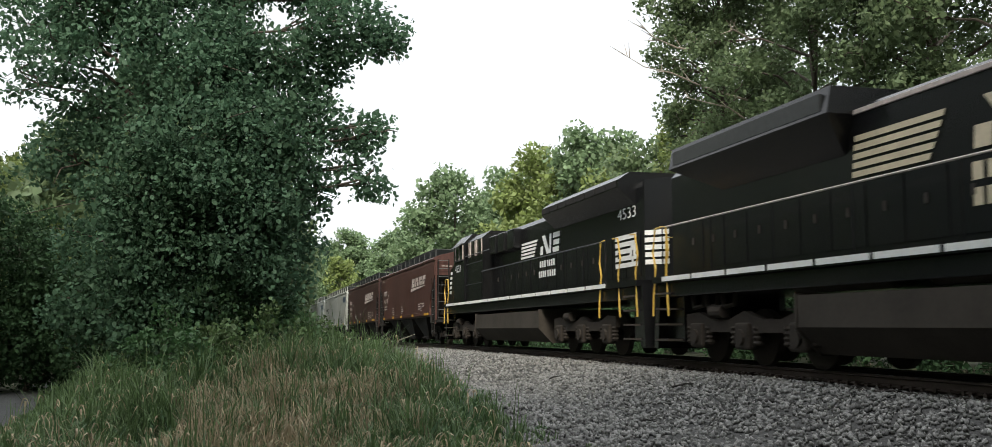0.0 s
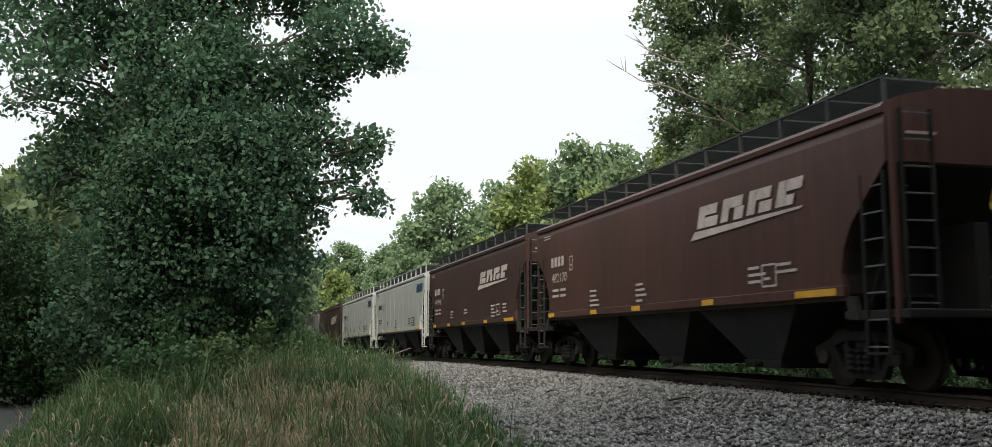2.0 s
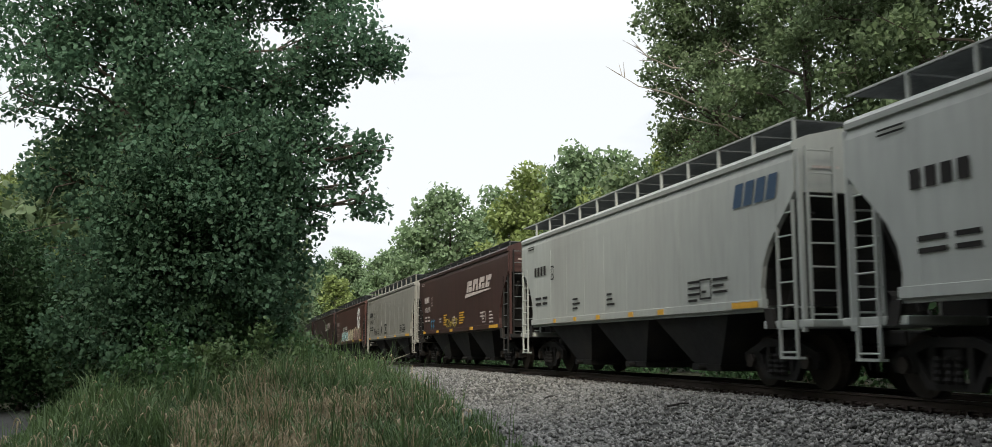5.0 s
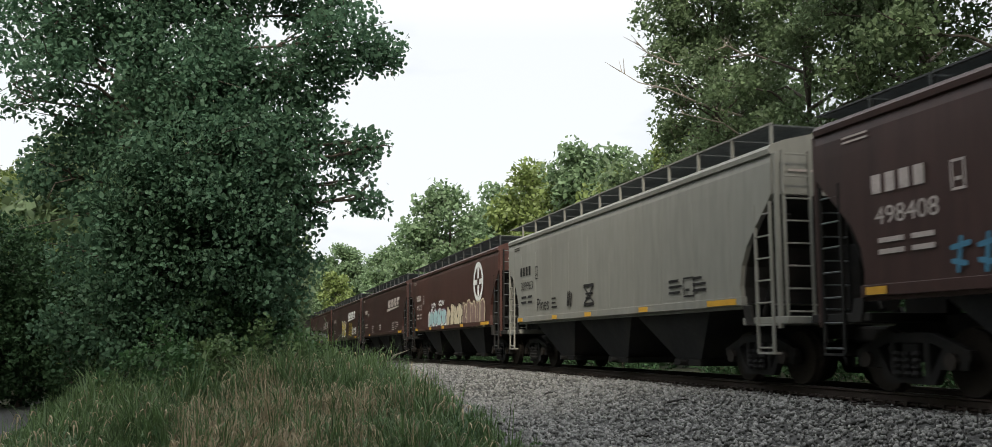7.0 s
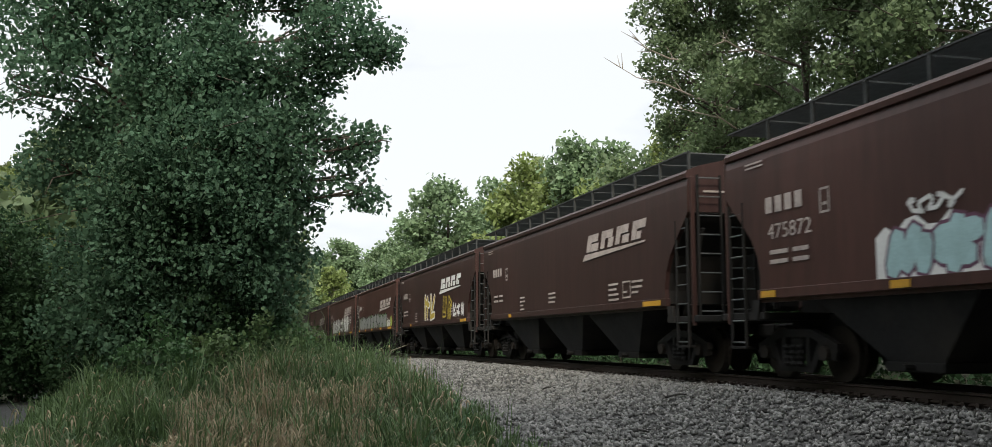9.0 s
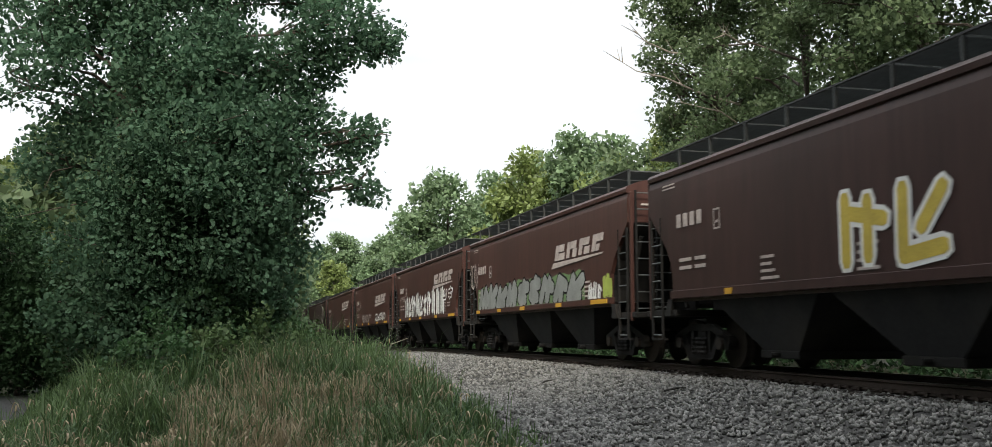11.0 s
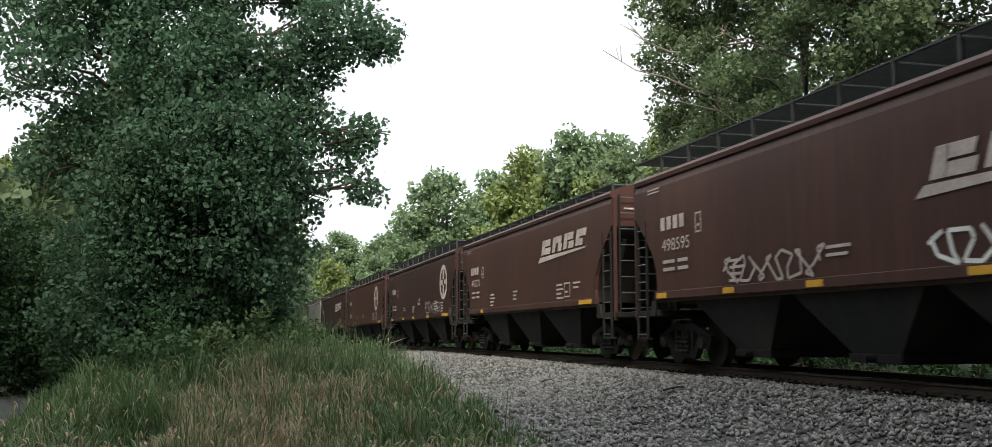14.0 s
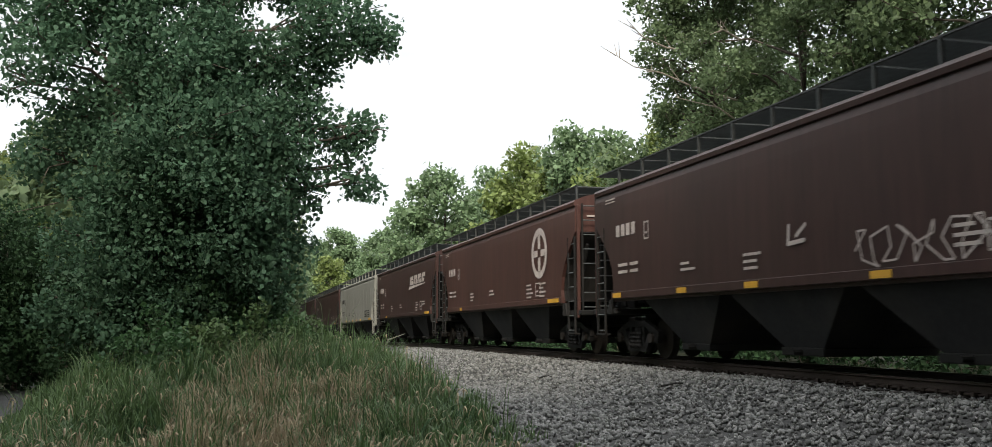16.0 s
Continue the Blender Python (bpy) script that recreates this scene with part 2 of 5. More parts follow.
def build_ground():
    xs = [-900, -400, -180, -90, -50, -30, -20] + [-14 + 0.5 * i for i in range(70)] + [22, 25, 30, 40, 60, 100, 200, 450, 900]
    ys = [-900, -400, -150, -60, -25, -10] + [0.6 * i for i in range(100)] + [60 + 4 * i for i in range(36)] + [210, 230, 260, 320, 450, 700, 1200, 2200]
    v = [(x, y, ground_z(x, y)) for y in ys for x in xs]
    k = len(xs)
    f = [(j * k + i, j * k + i + 1, (j + 1) * k + i + 1, (j + 1) * k + i) for j in range(len(ys) - 1) for i in range(k - 1)]
    me = mesh_of("ground", v, f, M_SOIL, True)
    tagged(new("ground", me), "dark weedy soil ground sloping beside the track", "ground", kind="structure")
    # ballast bed, a sheet a little above the soil
    v, f = [], []
    rows = [-30 + 2.0 * i for i in range(15)] + [0.8 * i for i in range(75)] + [60 + 5 * i for i in range(32)]
    offs = [-8.0, -7.2, -6.4, -5.6, -4.8, -4.0, -3.2, -2.6, -2.2, -1.75, -0.9, 0, 0.9, 1.75, 2.2, 2.8, 3.4, 4.2]
    for y in rows:
        cx = along(y)[0]
        for o in offs:
            x = cx + o
            edge = np.interp(o, (-8.0, -7.2, 3.4, 4.2), (-0.08, 0.02, 0.02, -0.08))
            v.append((x, y, ground_z(x, y) + edge))
    k = len(offs)
    f = [(j * k + i, j * k + i + 1, (j + 1) * k + i + 1, (j + 1) * k + i) for j in range(len(rows) - 1) for i in range(k - 1)]
    tagged(new("ballast_bed", mesh_of("ballast_bed", v, f, M_BALLAST, True)), "crushed stone bed under the track, gap shade in its colour", "ballast", kind="structure")
    # gravel road between the trees
    v, f = [], []
    mids = [(-5.4 + 0.08 * (y - 10) - 0.006 * (y - 20) ** 2 * (1 if y > 20 else 0), y) for y in range(-20, 44, 2)]
    for mx_, y in mids:
        for o in (-1.6, -0.8, 0, 0.8, 1.6):
            v.append((mx_ + o, y, ground_z(mx_ + o, y) + (0.03 if abs(o) < 1.5 else -0.03)))
    f = [(j * 5 + i, j * 5 + i + 1, j * 5 + i + 6, j * 5 + i + 5) for j in range(len(mids) - 1) for i in range(4)]
    tagged(new("gravel_road", mesh_of("gravel_road", v, f, M_ROAD, True)), "narrow grey gravel road beside tall grass", "road", kind="structure")


build_ground()


def build_track():
    ys = [-40 + 4 * i for i in range(15)] + [20 + 6 * i for i in range(32)]
    prof = [(-0.075, -0.17), (0.075, -0.17), (0.075, -0.155), (0.012, -0.135), (0.010, -0.05), (0.036, -0.035), (0.036, -0.004), (-0.036, -0.004), (-0.036, -0.035), (-0.010, -0.05), (-0.012, -0.135), (-0.075, -0.155)]
    track = tagged(new("railway_track"), "single railway track with rusty rails on ballast", "railway track", kind="structure")
    k = len(prof)
    for side in (-0.755, 0.755):
        v = [(along(y)[0] + side + u, y, along(y)[1] + z) for y in ys for u, z in prof]
        f = [(j * k + i, j * k + (i + 1) % k, (j + 1) * k + (i + 1) % k, (j + 1) * k + i) for j in range(len(ys) - 1) for i in range(k)]
        share("rail", mesh_of("rail", v, f, M_RAIL), track)
        v = [(along(y)[0] + side + u, y, along(y)[1]) for y in ys for u in (-0.03, 0.03)]
        f = [(2 * j, 2 * j + 1, 2 * j + 3, 2 * j + 2) for j in range(len(ys) - 1)]
        share("rail_head", mesh_of("rail_head", v, f, M_RAILTOP), track, label="polished steel running surface")
    bm = box(bmesh.new(), -1.3, 1.3, -0.115, 0.115, -0.355, -0.185, 0.012)
    tie = bpy.data.meshes.new("sleeper")
    bm.to_mesh(tie), bm.free()
    tie.materials.append(M_TIE)
    bm = bmesh.new()
    for s in (-1, 1):
        for q in (-0.755, 0.755):
            box(bm, q - 0.10, q + 0.10, s * 0.135 - 0.02, s * 0.135 + 0.02, -0.19, -0.13)
            drum(bm, (q - 0.09, s * 0.135, -0.16), 0.035, 0.02, "x", 8)
            box(bm, q - 0.18, q + 0.18, -0.09, 0.09, -0.187, -0.172)
    anchor = bpy.data.meshes.new("rail_anchor")
    bm.to_mesh(anchor), bm.free()
    anchor.materials.append(M_RAIL)
    rng = random.Random(4)
    for i in range(230):
        y = -12 + 0.51 * i
        cx, cz, sx, _ = along(y)
        m = pose(cx + rng.uniform(-.03, .03), y + rng.uniform(-.02, .02), cz, 0, 0, -math.degrees(math.atan(sx)) + rng.uniform(-.8, .8))
        share("sleeper", tie, track, m)
        share("rail_anchor", anchor, track, m)


build_track()

# ======================= trees, bushes, grass =======================
def leaf_quads(rng, centres, spread, per, size, round_leaf=False, droop=0.3):
    """Small bent leaves scattered round twig ends."""
    n = len(centres) * per
    c = np.repeat(centres, per, 0) + np.clip(rng.normal(0, 1, (n, 3)), -1.3, 1.3) * spread * np.array((1, 1, 0.75))
    up = rng.normal(0, 0.8, (n, 3)) + np.array((0, 0, 0.7))
    up /= np.linalg.norm(up, axis=1, keepdims=True)
    d = np.cross(up, rng.normal(0, 1, (n, 3)))
    d /= np.linalg.norm(d, axis=1, keepdims=True)
    d[:, 2] -= droop
    s = np.cross(d, up)
    s /= np.linalg.norm(s, axis=1, keepdims=True)
    ln = size * rng.uniform(0.6, 1.3, (n, 1))
    a = c - d * ln * 0.5
    b = c + d * ln * 0.5 + up * ln * 0.12
    if round_leaf:
        w = s * ln * 0.38
        return np.stack([a, c + w * 0.9 - d * ln * 0.28, c + w + d * ln * 0.12, b, c - w + d * ln * 0.12, c - w * 0.9 - d * ln * 0.28], 1)
    return np.stack([a, c + s * ln * 0.42 - d * ln * 0.08, b, c - s * ln * 0.42 - d * ln * 0.08], 1)


def lobes_to_twigs(rng, lobes, density):
    out = []
    for x, y, z, rx, ry, rz, *thin in lobes:
        n = max(6, int(density * rx * ry * rz * (thin[0] if thin else 1)))
        p = rng.normal(0, 1, (n, 3))
        p /= np.linalg.norm(p, axis=1, keepdims=True)
        r = rng.uniform(0.25, 1.0, (n, 1)) ** 0.55
        r *= 1 + 0.22 * np.sin(p[:, :1] * 5 + x) * np.cos(p[:, 2:] * 6 + y)
        out.append(np.array((x, y, z)) + p * r * np.array((rx, ry, rz)))
    return np.concatenate(out)


def tree(name, label, base, height, radius, lobes, leaf, density, per, size, spread, seed, category="tree", bark=None, lean=(0, 0), group="", round_leaf=False):
    """A tapered trunk, limbs that run out to the lobes, and a crown of leaves on twig ends."""
    rng = np.random.default_rng(seed)
    bx, by = base
    bz = ground_z(bx, by) - 0.1
    root = new(name)
    root.matrix_basis = pose(bx, by, bz)
    tagged(root, label, category, group)
    bm = bmesh.new()
    k = 7
    line = [(lean[0] * (i / k) ** 1.5 + 0.12 * math.sin(i * 1.7 + seed), lean[1] * (i / k) ** 1.5 + 0.12 * math.cos(i * 1.3 + seed), height * i / k) for i in range(k + 1)]
    line[0] = (0, 0, 0)
    rod(bm, line, [radius * (1.25 if i == 0 else 1 - 0.85 * i / k) for i in range(k + 1)], 9)
    part("trunk", bm, bark or M_BARK, root)
    bm = bmesh.new()
    for x, y, z, rx, ry, rz, *_ in lobes:
        ze = max(0.12, min(0.9, (z - 0.35 * max(abs(x), abs(y))) / height))
        i = ze * k
        a = Vector(line[int(i)]).lerp(Vector(line[min(int(i) + 1, k)]), i - int(i))
        e = Vector((x, y, z))
        r0 = radius * 0.42 * (1 - 0.6 * ze)
        mid = a.lerp(e, 0.5) + Vector((0, 0, 0.12 * (e - a).length))
        rod(bm, [a, mid, e], [r0 * 0.8, r0 * 0.45, r0 * 0.15], 6)
        for _ in range(4):
            tip = e + Vector(rng.normal(0, 0.6, 3) * np.array((rx, ry, rz)))
            rod(bm, [mid.lerp(e, rng.uniform(0.2, 0.9)), e.lerp(tip, 0.5) + Vector((0, 0, 0.1)), tip], [r0 * 0.3, r0 * 0.2, r0 * 0.06], 4)
    tagged(part("limb", bm, bark or M_BARK, root), kind="stuff")
    tw = lobes_to_twigs(rng, lobes, density)
    ob = new("crown", quads("crown", leaf_quads(rng, tw, spread, per, size, round_leaf), leaf))
    ob.parent = root
    return root


def crown_lobes(seed, n, rx, ry, z0, z1, size, flat=0.75):
    rng = random.Random(seed)
    out = []
    for i in range(n):
        h = (i + rng.random()) / n
        wide = math.sin(math.pi * (0.18 + 0.74 * h)) ** 0.7
        a = i * 2.4 + rng.uniform(-.4, .4)
        q = rng.uniform(0.45, 1.0)
        s = size * rng.uniform(0.7, 1.2)
        out.append((math.cos(a) * rx * wide * q, math.sin(a) * ry * wide * q, z0 + (z1 - z0) * h, s, s, s * flat))
    return out


def at_view(px, depth, py=None):
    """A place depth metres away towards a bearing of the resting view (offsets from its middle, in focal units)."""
    yaw = 0.2512 + math.atan((px - 784) / FOCAL)
    return (math.sin(yaw) * depth, math.cos(yaw) * depth)


def dead_limb(root, bx, by):
    """Bare grey branches that reach out of the crown."""
    bm = bmesh.new()
    z0 = ground_z(bx, by) - 0.1
    def p(px, py, d):
        x, y = at_view(px, d)
        return (x - bx, y - by, EYE[2] + d * (535 - py) / FOCAL - z0)
    rng = random.Random(2)
    for line in (((1180, 190, 39.5), (1110, 165, 38), (1060, 140, 37), (1015, 128, 36.5), (985, 108, 36.5)), ((1130, 110, 38.5), (1070, 100, 37.5), (1030, 80, 37), (1012, 60, 37)), ((1190, 95, 38), (1160, 75, 37), (1140, 82, 36.6)), ((1230, 260, 39), (1150, 200, 37.5), (1080, 180, 37))):
        pts = [p(*q) for q in line]
        rod(bm, pts, [0.05 * (1 - 0.8 * k / (len(pts) - 1)) for k in range(len(pts))], 5)
        for a, c in zip(pts, pts[1:]):
            for _ in range(3):
                s = Vector(a).lerp(Vector(c), rng.random())
                rod(bm, [s, s + Vector((rng.uniform(-.7, .1), rng.uniform(-.3, .3), rng.uniform(-.2, .6)))], [0.022, 0.006], 4)
    part("dead_branch", bm, M_TWIG, root, "bare pale grey dead branches")


def build_trees():
    # the big broad-leaved tree beside the road
    bx, by = -2.3, 22.0
    L = []
    def lobe(px, py, d, r, thin=1.0, fl=0.8):
        x, y = at_view(px, d)
        z = EYE[2] + d * (535 - py) / FOCAL
        L.append((x - bx, y - by, z - ground_z(bx, by) + 0.1, r, r, r * fl, thin))
    for px, py, d, r in ((80, 60, 22, 1.25), (190, 20, 21.5, 1.3), (300, 40, 22, 1.3), (60, 150, 21, 1.0), (160, 130, 22.5, 1.4), (280, 140, 21, 1.35),
                         (380, 150, 22, 1.2), (460, 130, 21.5, 1.0), (540, 60, 21, 0.85), (585, 75, 21.5, 0.55), (520, 20, 22, 0.8), (480, 220, 21.5, 0.95), (560, 225, 21, 0.55),
                         (555, 290, 21.5, 0.5), (590, 240, 21, 0.35), (575, 315, 21, 0.28), (400, 260, 21, 1.3), (300, 250, 20.5, 1.4), (190, 240, 22, 1.3), (110, 230, 22, 1.0), (90, 300, 22, 0.75),
                         (240, 340, 21, 1.4), (350, 350, 20.5, 1.4), (440, 330, 21.5, 1.0), (150, 420, 22.5, 0.9), (250, 440, 21, 1.4), (370, 440, 21, 1.4),
                         (440, 420, 22, 0.8), (30, 60, 22.5, 0.9), (10, 190, 22.5, 0.55), (20, 110, 22, .8), (200, -60, 22, 1.6), (350, -70, 22, 1.6), (80, -50, 22.5, 1.4), (480, -50, 22, 1.2), (600, 90, 21.5, .3), (250, 530, 21, 1.1), (400, 510, 21.5, .9), (150, 520, 22, 1.0)):
        lobe(px, py, d, r * (0.95 if px < 230 and py < 260 else 1.2 if px > 535 else 1.05), 0.62 if px < 230 and py < 260 else 0.8 if py < 60 or px > 540 else 1.0)
    tree("broadleaf_tree", "large dark-green broad-leaved tree overhanging tall grass", (bx, by), 11.0, 0.27, L, M_LEAF_A, 42, 62, 0.104, 0.25, 3, round_leaf=True)
    # dark undergrowth beneath it: shade is in the leaf colour, sunlight in two bushes'
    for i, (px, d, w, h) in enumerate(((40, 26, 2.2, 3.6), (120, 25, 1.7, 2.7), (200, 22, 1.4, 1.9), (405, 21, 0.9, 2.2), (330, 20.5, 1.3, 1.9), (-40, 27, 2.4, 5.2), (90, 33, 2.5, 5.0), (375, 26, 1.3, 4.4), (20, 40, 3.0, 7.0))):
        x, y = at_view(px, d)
        tree("bush", "dense leafy bush beneath the trees, light and shade in its colour", (x, y), h * 0.8, 0.06, crown_lobes(50 + i, 8, w * 0.8, w * 0.8, 0.35, h, w * 0.55), M_LEAF_C if i in (6, 8) else M_LEAF_F, 55, 26, 0.10, 0.16, 80 + i, "bush", group="undergrowth")
    x, y = at_view(265, 18.5)
    tree("bush", "light-green leafy shrub standing over the grass", (x, y), 1.5, 0.03, crown_lobes(71, 7, 0.5, 0.5, 0.5, 1.55, 0.32), M_LEAF_E, 260, 18, 0.11, 0.12, 91, "bush", group="undergrowth")
    for i, (px, d, w, h) in enumerate(((330, 19.5, 0.5, 1.3), (395, 20.5, 0.6, 1.5), (455, 22, 0.6, 1.4), (492, 23, 0.5, 1.1), (545, 25, 0.5, 0.95), (215, 18.5, 0.5, 1.2), (425, 19.5, 0.6, 1.45), (470, 20.5, 0.6, 1.3), (510, 21.5, 0.55, 1.2), (575, 24, 0.5, 0.85), (360, 18, 0.5, 1.25), (300, 17.5, 0.45, 1.1), (530, 23.5, 0.5, 1.05))):
        x, y = at_view(px, d)
        tree("bush", "leafy green weeds standing above the grass", (x, y), h * 0.85, 0.015, crown_lobes(90 + i, 8, w, w, 0.3, h, 0.28), M_LEAF_E if i % 2 else M_GRASS, 330, 16, 0.09, 0.10, 700 + i, "bush", group="undergrowth")
    # far tree beyond the road
    x, y = at_view(10, 55)
    tree("tree", "sunlit yellow-green tree beyond the road", (x, y), 9.5, 0.25, crown_lobes(11, 14, 2.4, 2.4, 2.5, 10.2, 1.5), M_LEAF_C, 16, 22, 0.26, 0.32, 12, group="woods")
    # tall trees beyond the track
    for i, (px, d, h, w, z0, leaf) in enumerate(((1290, 37, 21, 4.4, 4.0, M_LEAF_B), (1140, 40, 16.5, 2.9, 6.0, M_LEAF_B), (1480, 33, 20, 4.6, 3.5, M_LEAF_B), (1660, 30, 20, 4.5, 3.5, M_LEAF_B), (1200, 46, 14, 4.0, 2.0, M_LEAF_B), (1110, 52, 13.0, 3.4, 2.0, M_LEAF_C))):
        x, y = at_view(px, d)
        lobes = crown_lobes(30 + i, 46, w, w, z0, h, w * 0.25)
        if i == 1:
            # boughs that lean out over the line
            for qx, qy, qd, qr in ((1050, 20, 39, 0.9), (1075, 60, 39.5, 0.9), (1045, 75, 38.5, 0.55), (1095, 15, 39, 1.0), (1060, 130, 39, 0.6), (1085, 170, 39.5, 0.8), (1060, 215, 40, 0.7), (1070, -30, 39, 1.2), (1125, 60, 39, 1.0), (1035, 110, 38.5, 0.3)):
                bx, by = at_view(qx, qd)
                lobes.append((bx - x, by - y, EYE[2] + qd * (535 - qy) / FOCAL - ground_z(x, y) + 0.1, qr, qr, qr * 0.8))
        root = tree("tree", "tall green deciduous tree beyond the track", (x, y), h * 0.92, 0.32, lobes, leaf, 31, 38 if i < 3 else 30, 0.165 if i < 3 else 0.19, 0.30, 130 + i, group="woods")
        if i == 1:
            dead_limb(root, x, y)
    for i, (px, d, top, w, leaf) in enumerate(((985, 62, 262, 2.8, M_LEAF_C), (930, 68, 222, 4.0, M_LEAF_D), (850, 74, 258, 3.8, M_LEAF_C), (880, 70, 285, 2.6, M_LEAF_C), (795, 86, 288, 3.6, M_LEAF_D), (712, 80, 285, 3.6, M_LEAF_D), (655, 97, 345, 3.2, M_LEAF_D), (1040, 58, 235, 3.3, M_LEAF_B),
                                               (620, 135, 388, 4.0, M_LEAF_D), (545, 160, 385, 4.6, M_LEAF_D), (500, 165, 410, 4.2, M_LEAF_D), (532, 145, 428, 2.6, M_LEAF_C), (440, 190, 420, 6.0, M_LEAF_D), (380, 180, 430, 6.0, M_LEAF_D), (760, 110, 330, 4.0, M_LEAF_D), (575, 175, 430, 5.0, M_LEAF_D))):
        x, y = at_view(px, d)
        h = EYE[2] + d * (532 - top) / FOCAL - ground_z(x, y)
        tree("tree", "rounded green deciduous tree at the wood's edge", (x, y), h * 0.88, 0.3, crown_lobes(60 + i, 34, w * 1.05, w * 1.05, 1.2, h - w * 0.22, w * 0.34), leaf, 13, 26, 0.30 + d * 0.0008, 0.52, 160 + i, group="woods")
    # wood mostly out of view, added to close the place and shade the train
    for i, (x, y, h) in enumerate(((4.5, -7, 22), (-1, -6, 21), (-7, -5, 22), (-12, 2, 18), (1.5, -14, 24), (5.5, -18, 23), (-13, 11, 17), (-15, 20, 17), (5.0, -30, 23), (-6, -16, 24), (16.5, -4, 22), (18.5, 6, 18), (17, -16, 22), (17, -30, 22), (-15, 30, 16), (-17, 40, 17), (-20, 54, 17), (-16, 47, 16), (-4, 36, 9), (-3.2, 44, 13), (-1.6, 53, 12), (-0.4, 62, 12), (0.2, 71, 12), (0.8, 81, 12), (1.4, 92, 12), (2.0, 104, 12), (2.6, 117, 13), (3.0, 131, 14))):
        tree("tree", "tall green tree added mostly out of view to shade the train", (x, y), h * 0.9, 0.28, crown_lobes(400 + i, 20, 3.4, 3.4, 2.2, h, 1.7), M_LEAF_B, 8, 16 if y < 30 else 24, 0.62 if y < 30 else 0.40, 0.50, 420 + i, group="wood behind the road")
    # low scrub along the far side of the track, coloured as if in shade
    rng = random.Random(8)
    for i in range(34):
        y = 4 + i * 2.6 + rng.uniform(-.6, .6)
        cx = along(y)[0]
        w = rng.uniform(0.9, 1.5)
        far_out = rng.uniform(5.2, 6.2) if i % 4 == 1 else rng.uniform(7.4, 9.0)
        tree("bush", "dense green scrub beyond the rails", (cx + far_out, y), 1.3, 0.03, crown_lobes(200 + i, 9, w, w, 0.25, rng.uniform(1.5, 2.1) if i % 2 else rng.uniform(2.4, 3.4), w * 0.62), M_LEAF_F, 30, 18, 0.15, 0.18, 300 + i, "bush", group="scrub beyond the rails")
    # second row, added to hide bright sky under the wagons
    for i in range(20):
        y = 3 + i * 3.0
        tree("bush", "thick scrub under the trees beyond the rails, shade in its colour", (along(y)[0] + rng.uniform(10.0, 12.0), y), 2.4, 0.05, crown_lobes(500 + i, 10, 1.6, 1.6, 0.3, rng.uniform(3.2, 4.4), 1.05), M_LEAF_F, 12, 18, 0.26, 0.28, 520 + i, "bush", group="scrub beyond the rails")


build_trees()


def grass_edge(y):
    return np.interp(y, (6, 13.5, 22, 30, 45, 60), (2.7, 3.5, 4.3, 5.0, 6.2, 6.6))


def tufts(rng, n, lo_y, hi_y, h0, per, width, inside, lean):
    """Blades that fan out of tufts; inside(x, y) gives the tuft's vigour, 0 for none."""
    ys = lo_y + (hi_y - lo_y) * rng.random(n) ** 1.2
    lo = np.interp(ys, (7, 18, 24, 41), (-3.0, -3.5, -4.4, -2.6))
    hi = grass_edge(ys) + rng.normal(0, 0.4, n)
    xs = lo + (hi - lo) * rng.random(n)
    v = np.array([inside(a, b) for a, b in zip(xs, ys)]) * np.clip((hi - xs) / 1.2, 0.3, 1) * np.clip((xs - lo) / 0.9, 0.35, 1)
    k = v > 0.05
    xs, ys, v = xs[k], ys[k], v[k]
    z = np.array([ground_z(a, b) for a, b in zip(xs, ys)])
    h = np.repeat(h0 * v * rng.uniform(0.7, 1.25, len(v)), per) * rng.uniform(0.55, 1.1, len(v) * per)
    m = len(h)
    base = np.repeat(np.stack([xs, ys, z - 0.03], 1), per, 0) + rng.normal(0, 0.05, (m, 3)) * np.array((1, 1, 0))
    a = rng.uniform(0, 2 * math.pi, m)
    out = np.stack([np.cos(a), np.sin(a), 0 * a], 1)
    side = np.stack([-np.sin(a), np.cos(a), 0 * a], 1) * (width * rng.uniform(0.6, 1.4, m))[:, None]
    ln = out * (h * lean * rng.uniform(0.2, 1.3, m))[:, None]
    up = np.array((0, 0, 1.0)) * h[:, None]
    p1, p2, p3 = base + up * 0.5 + ln * 0.2, base + up * 0.85 + ln * 0.6, base + up * 0.95 + ln * 1.1
    q = [np.stack([base - side, base + side, p1 + side, p1 - side], 1), np.stack([p1 - side, p1 + side, p2 + side * 0.7, p2 - side * 0.7], 1), np.stack([p2 - side * 0.7, p2 + side * 0.7, p3 + side * 0.1, p3 - side * 0.1], 1)]
    return np.stack(q, 1).reshape(-1, 4, 3)


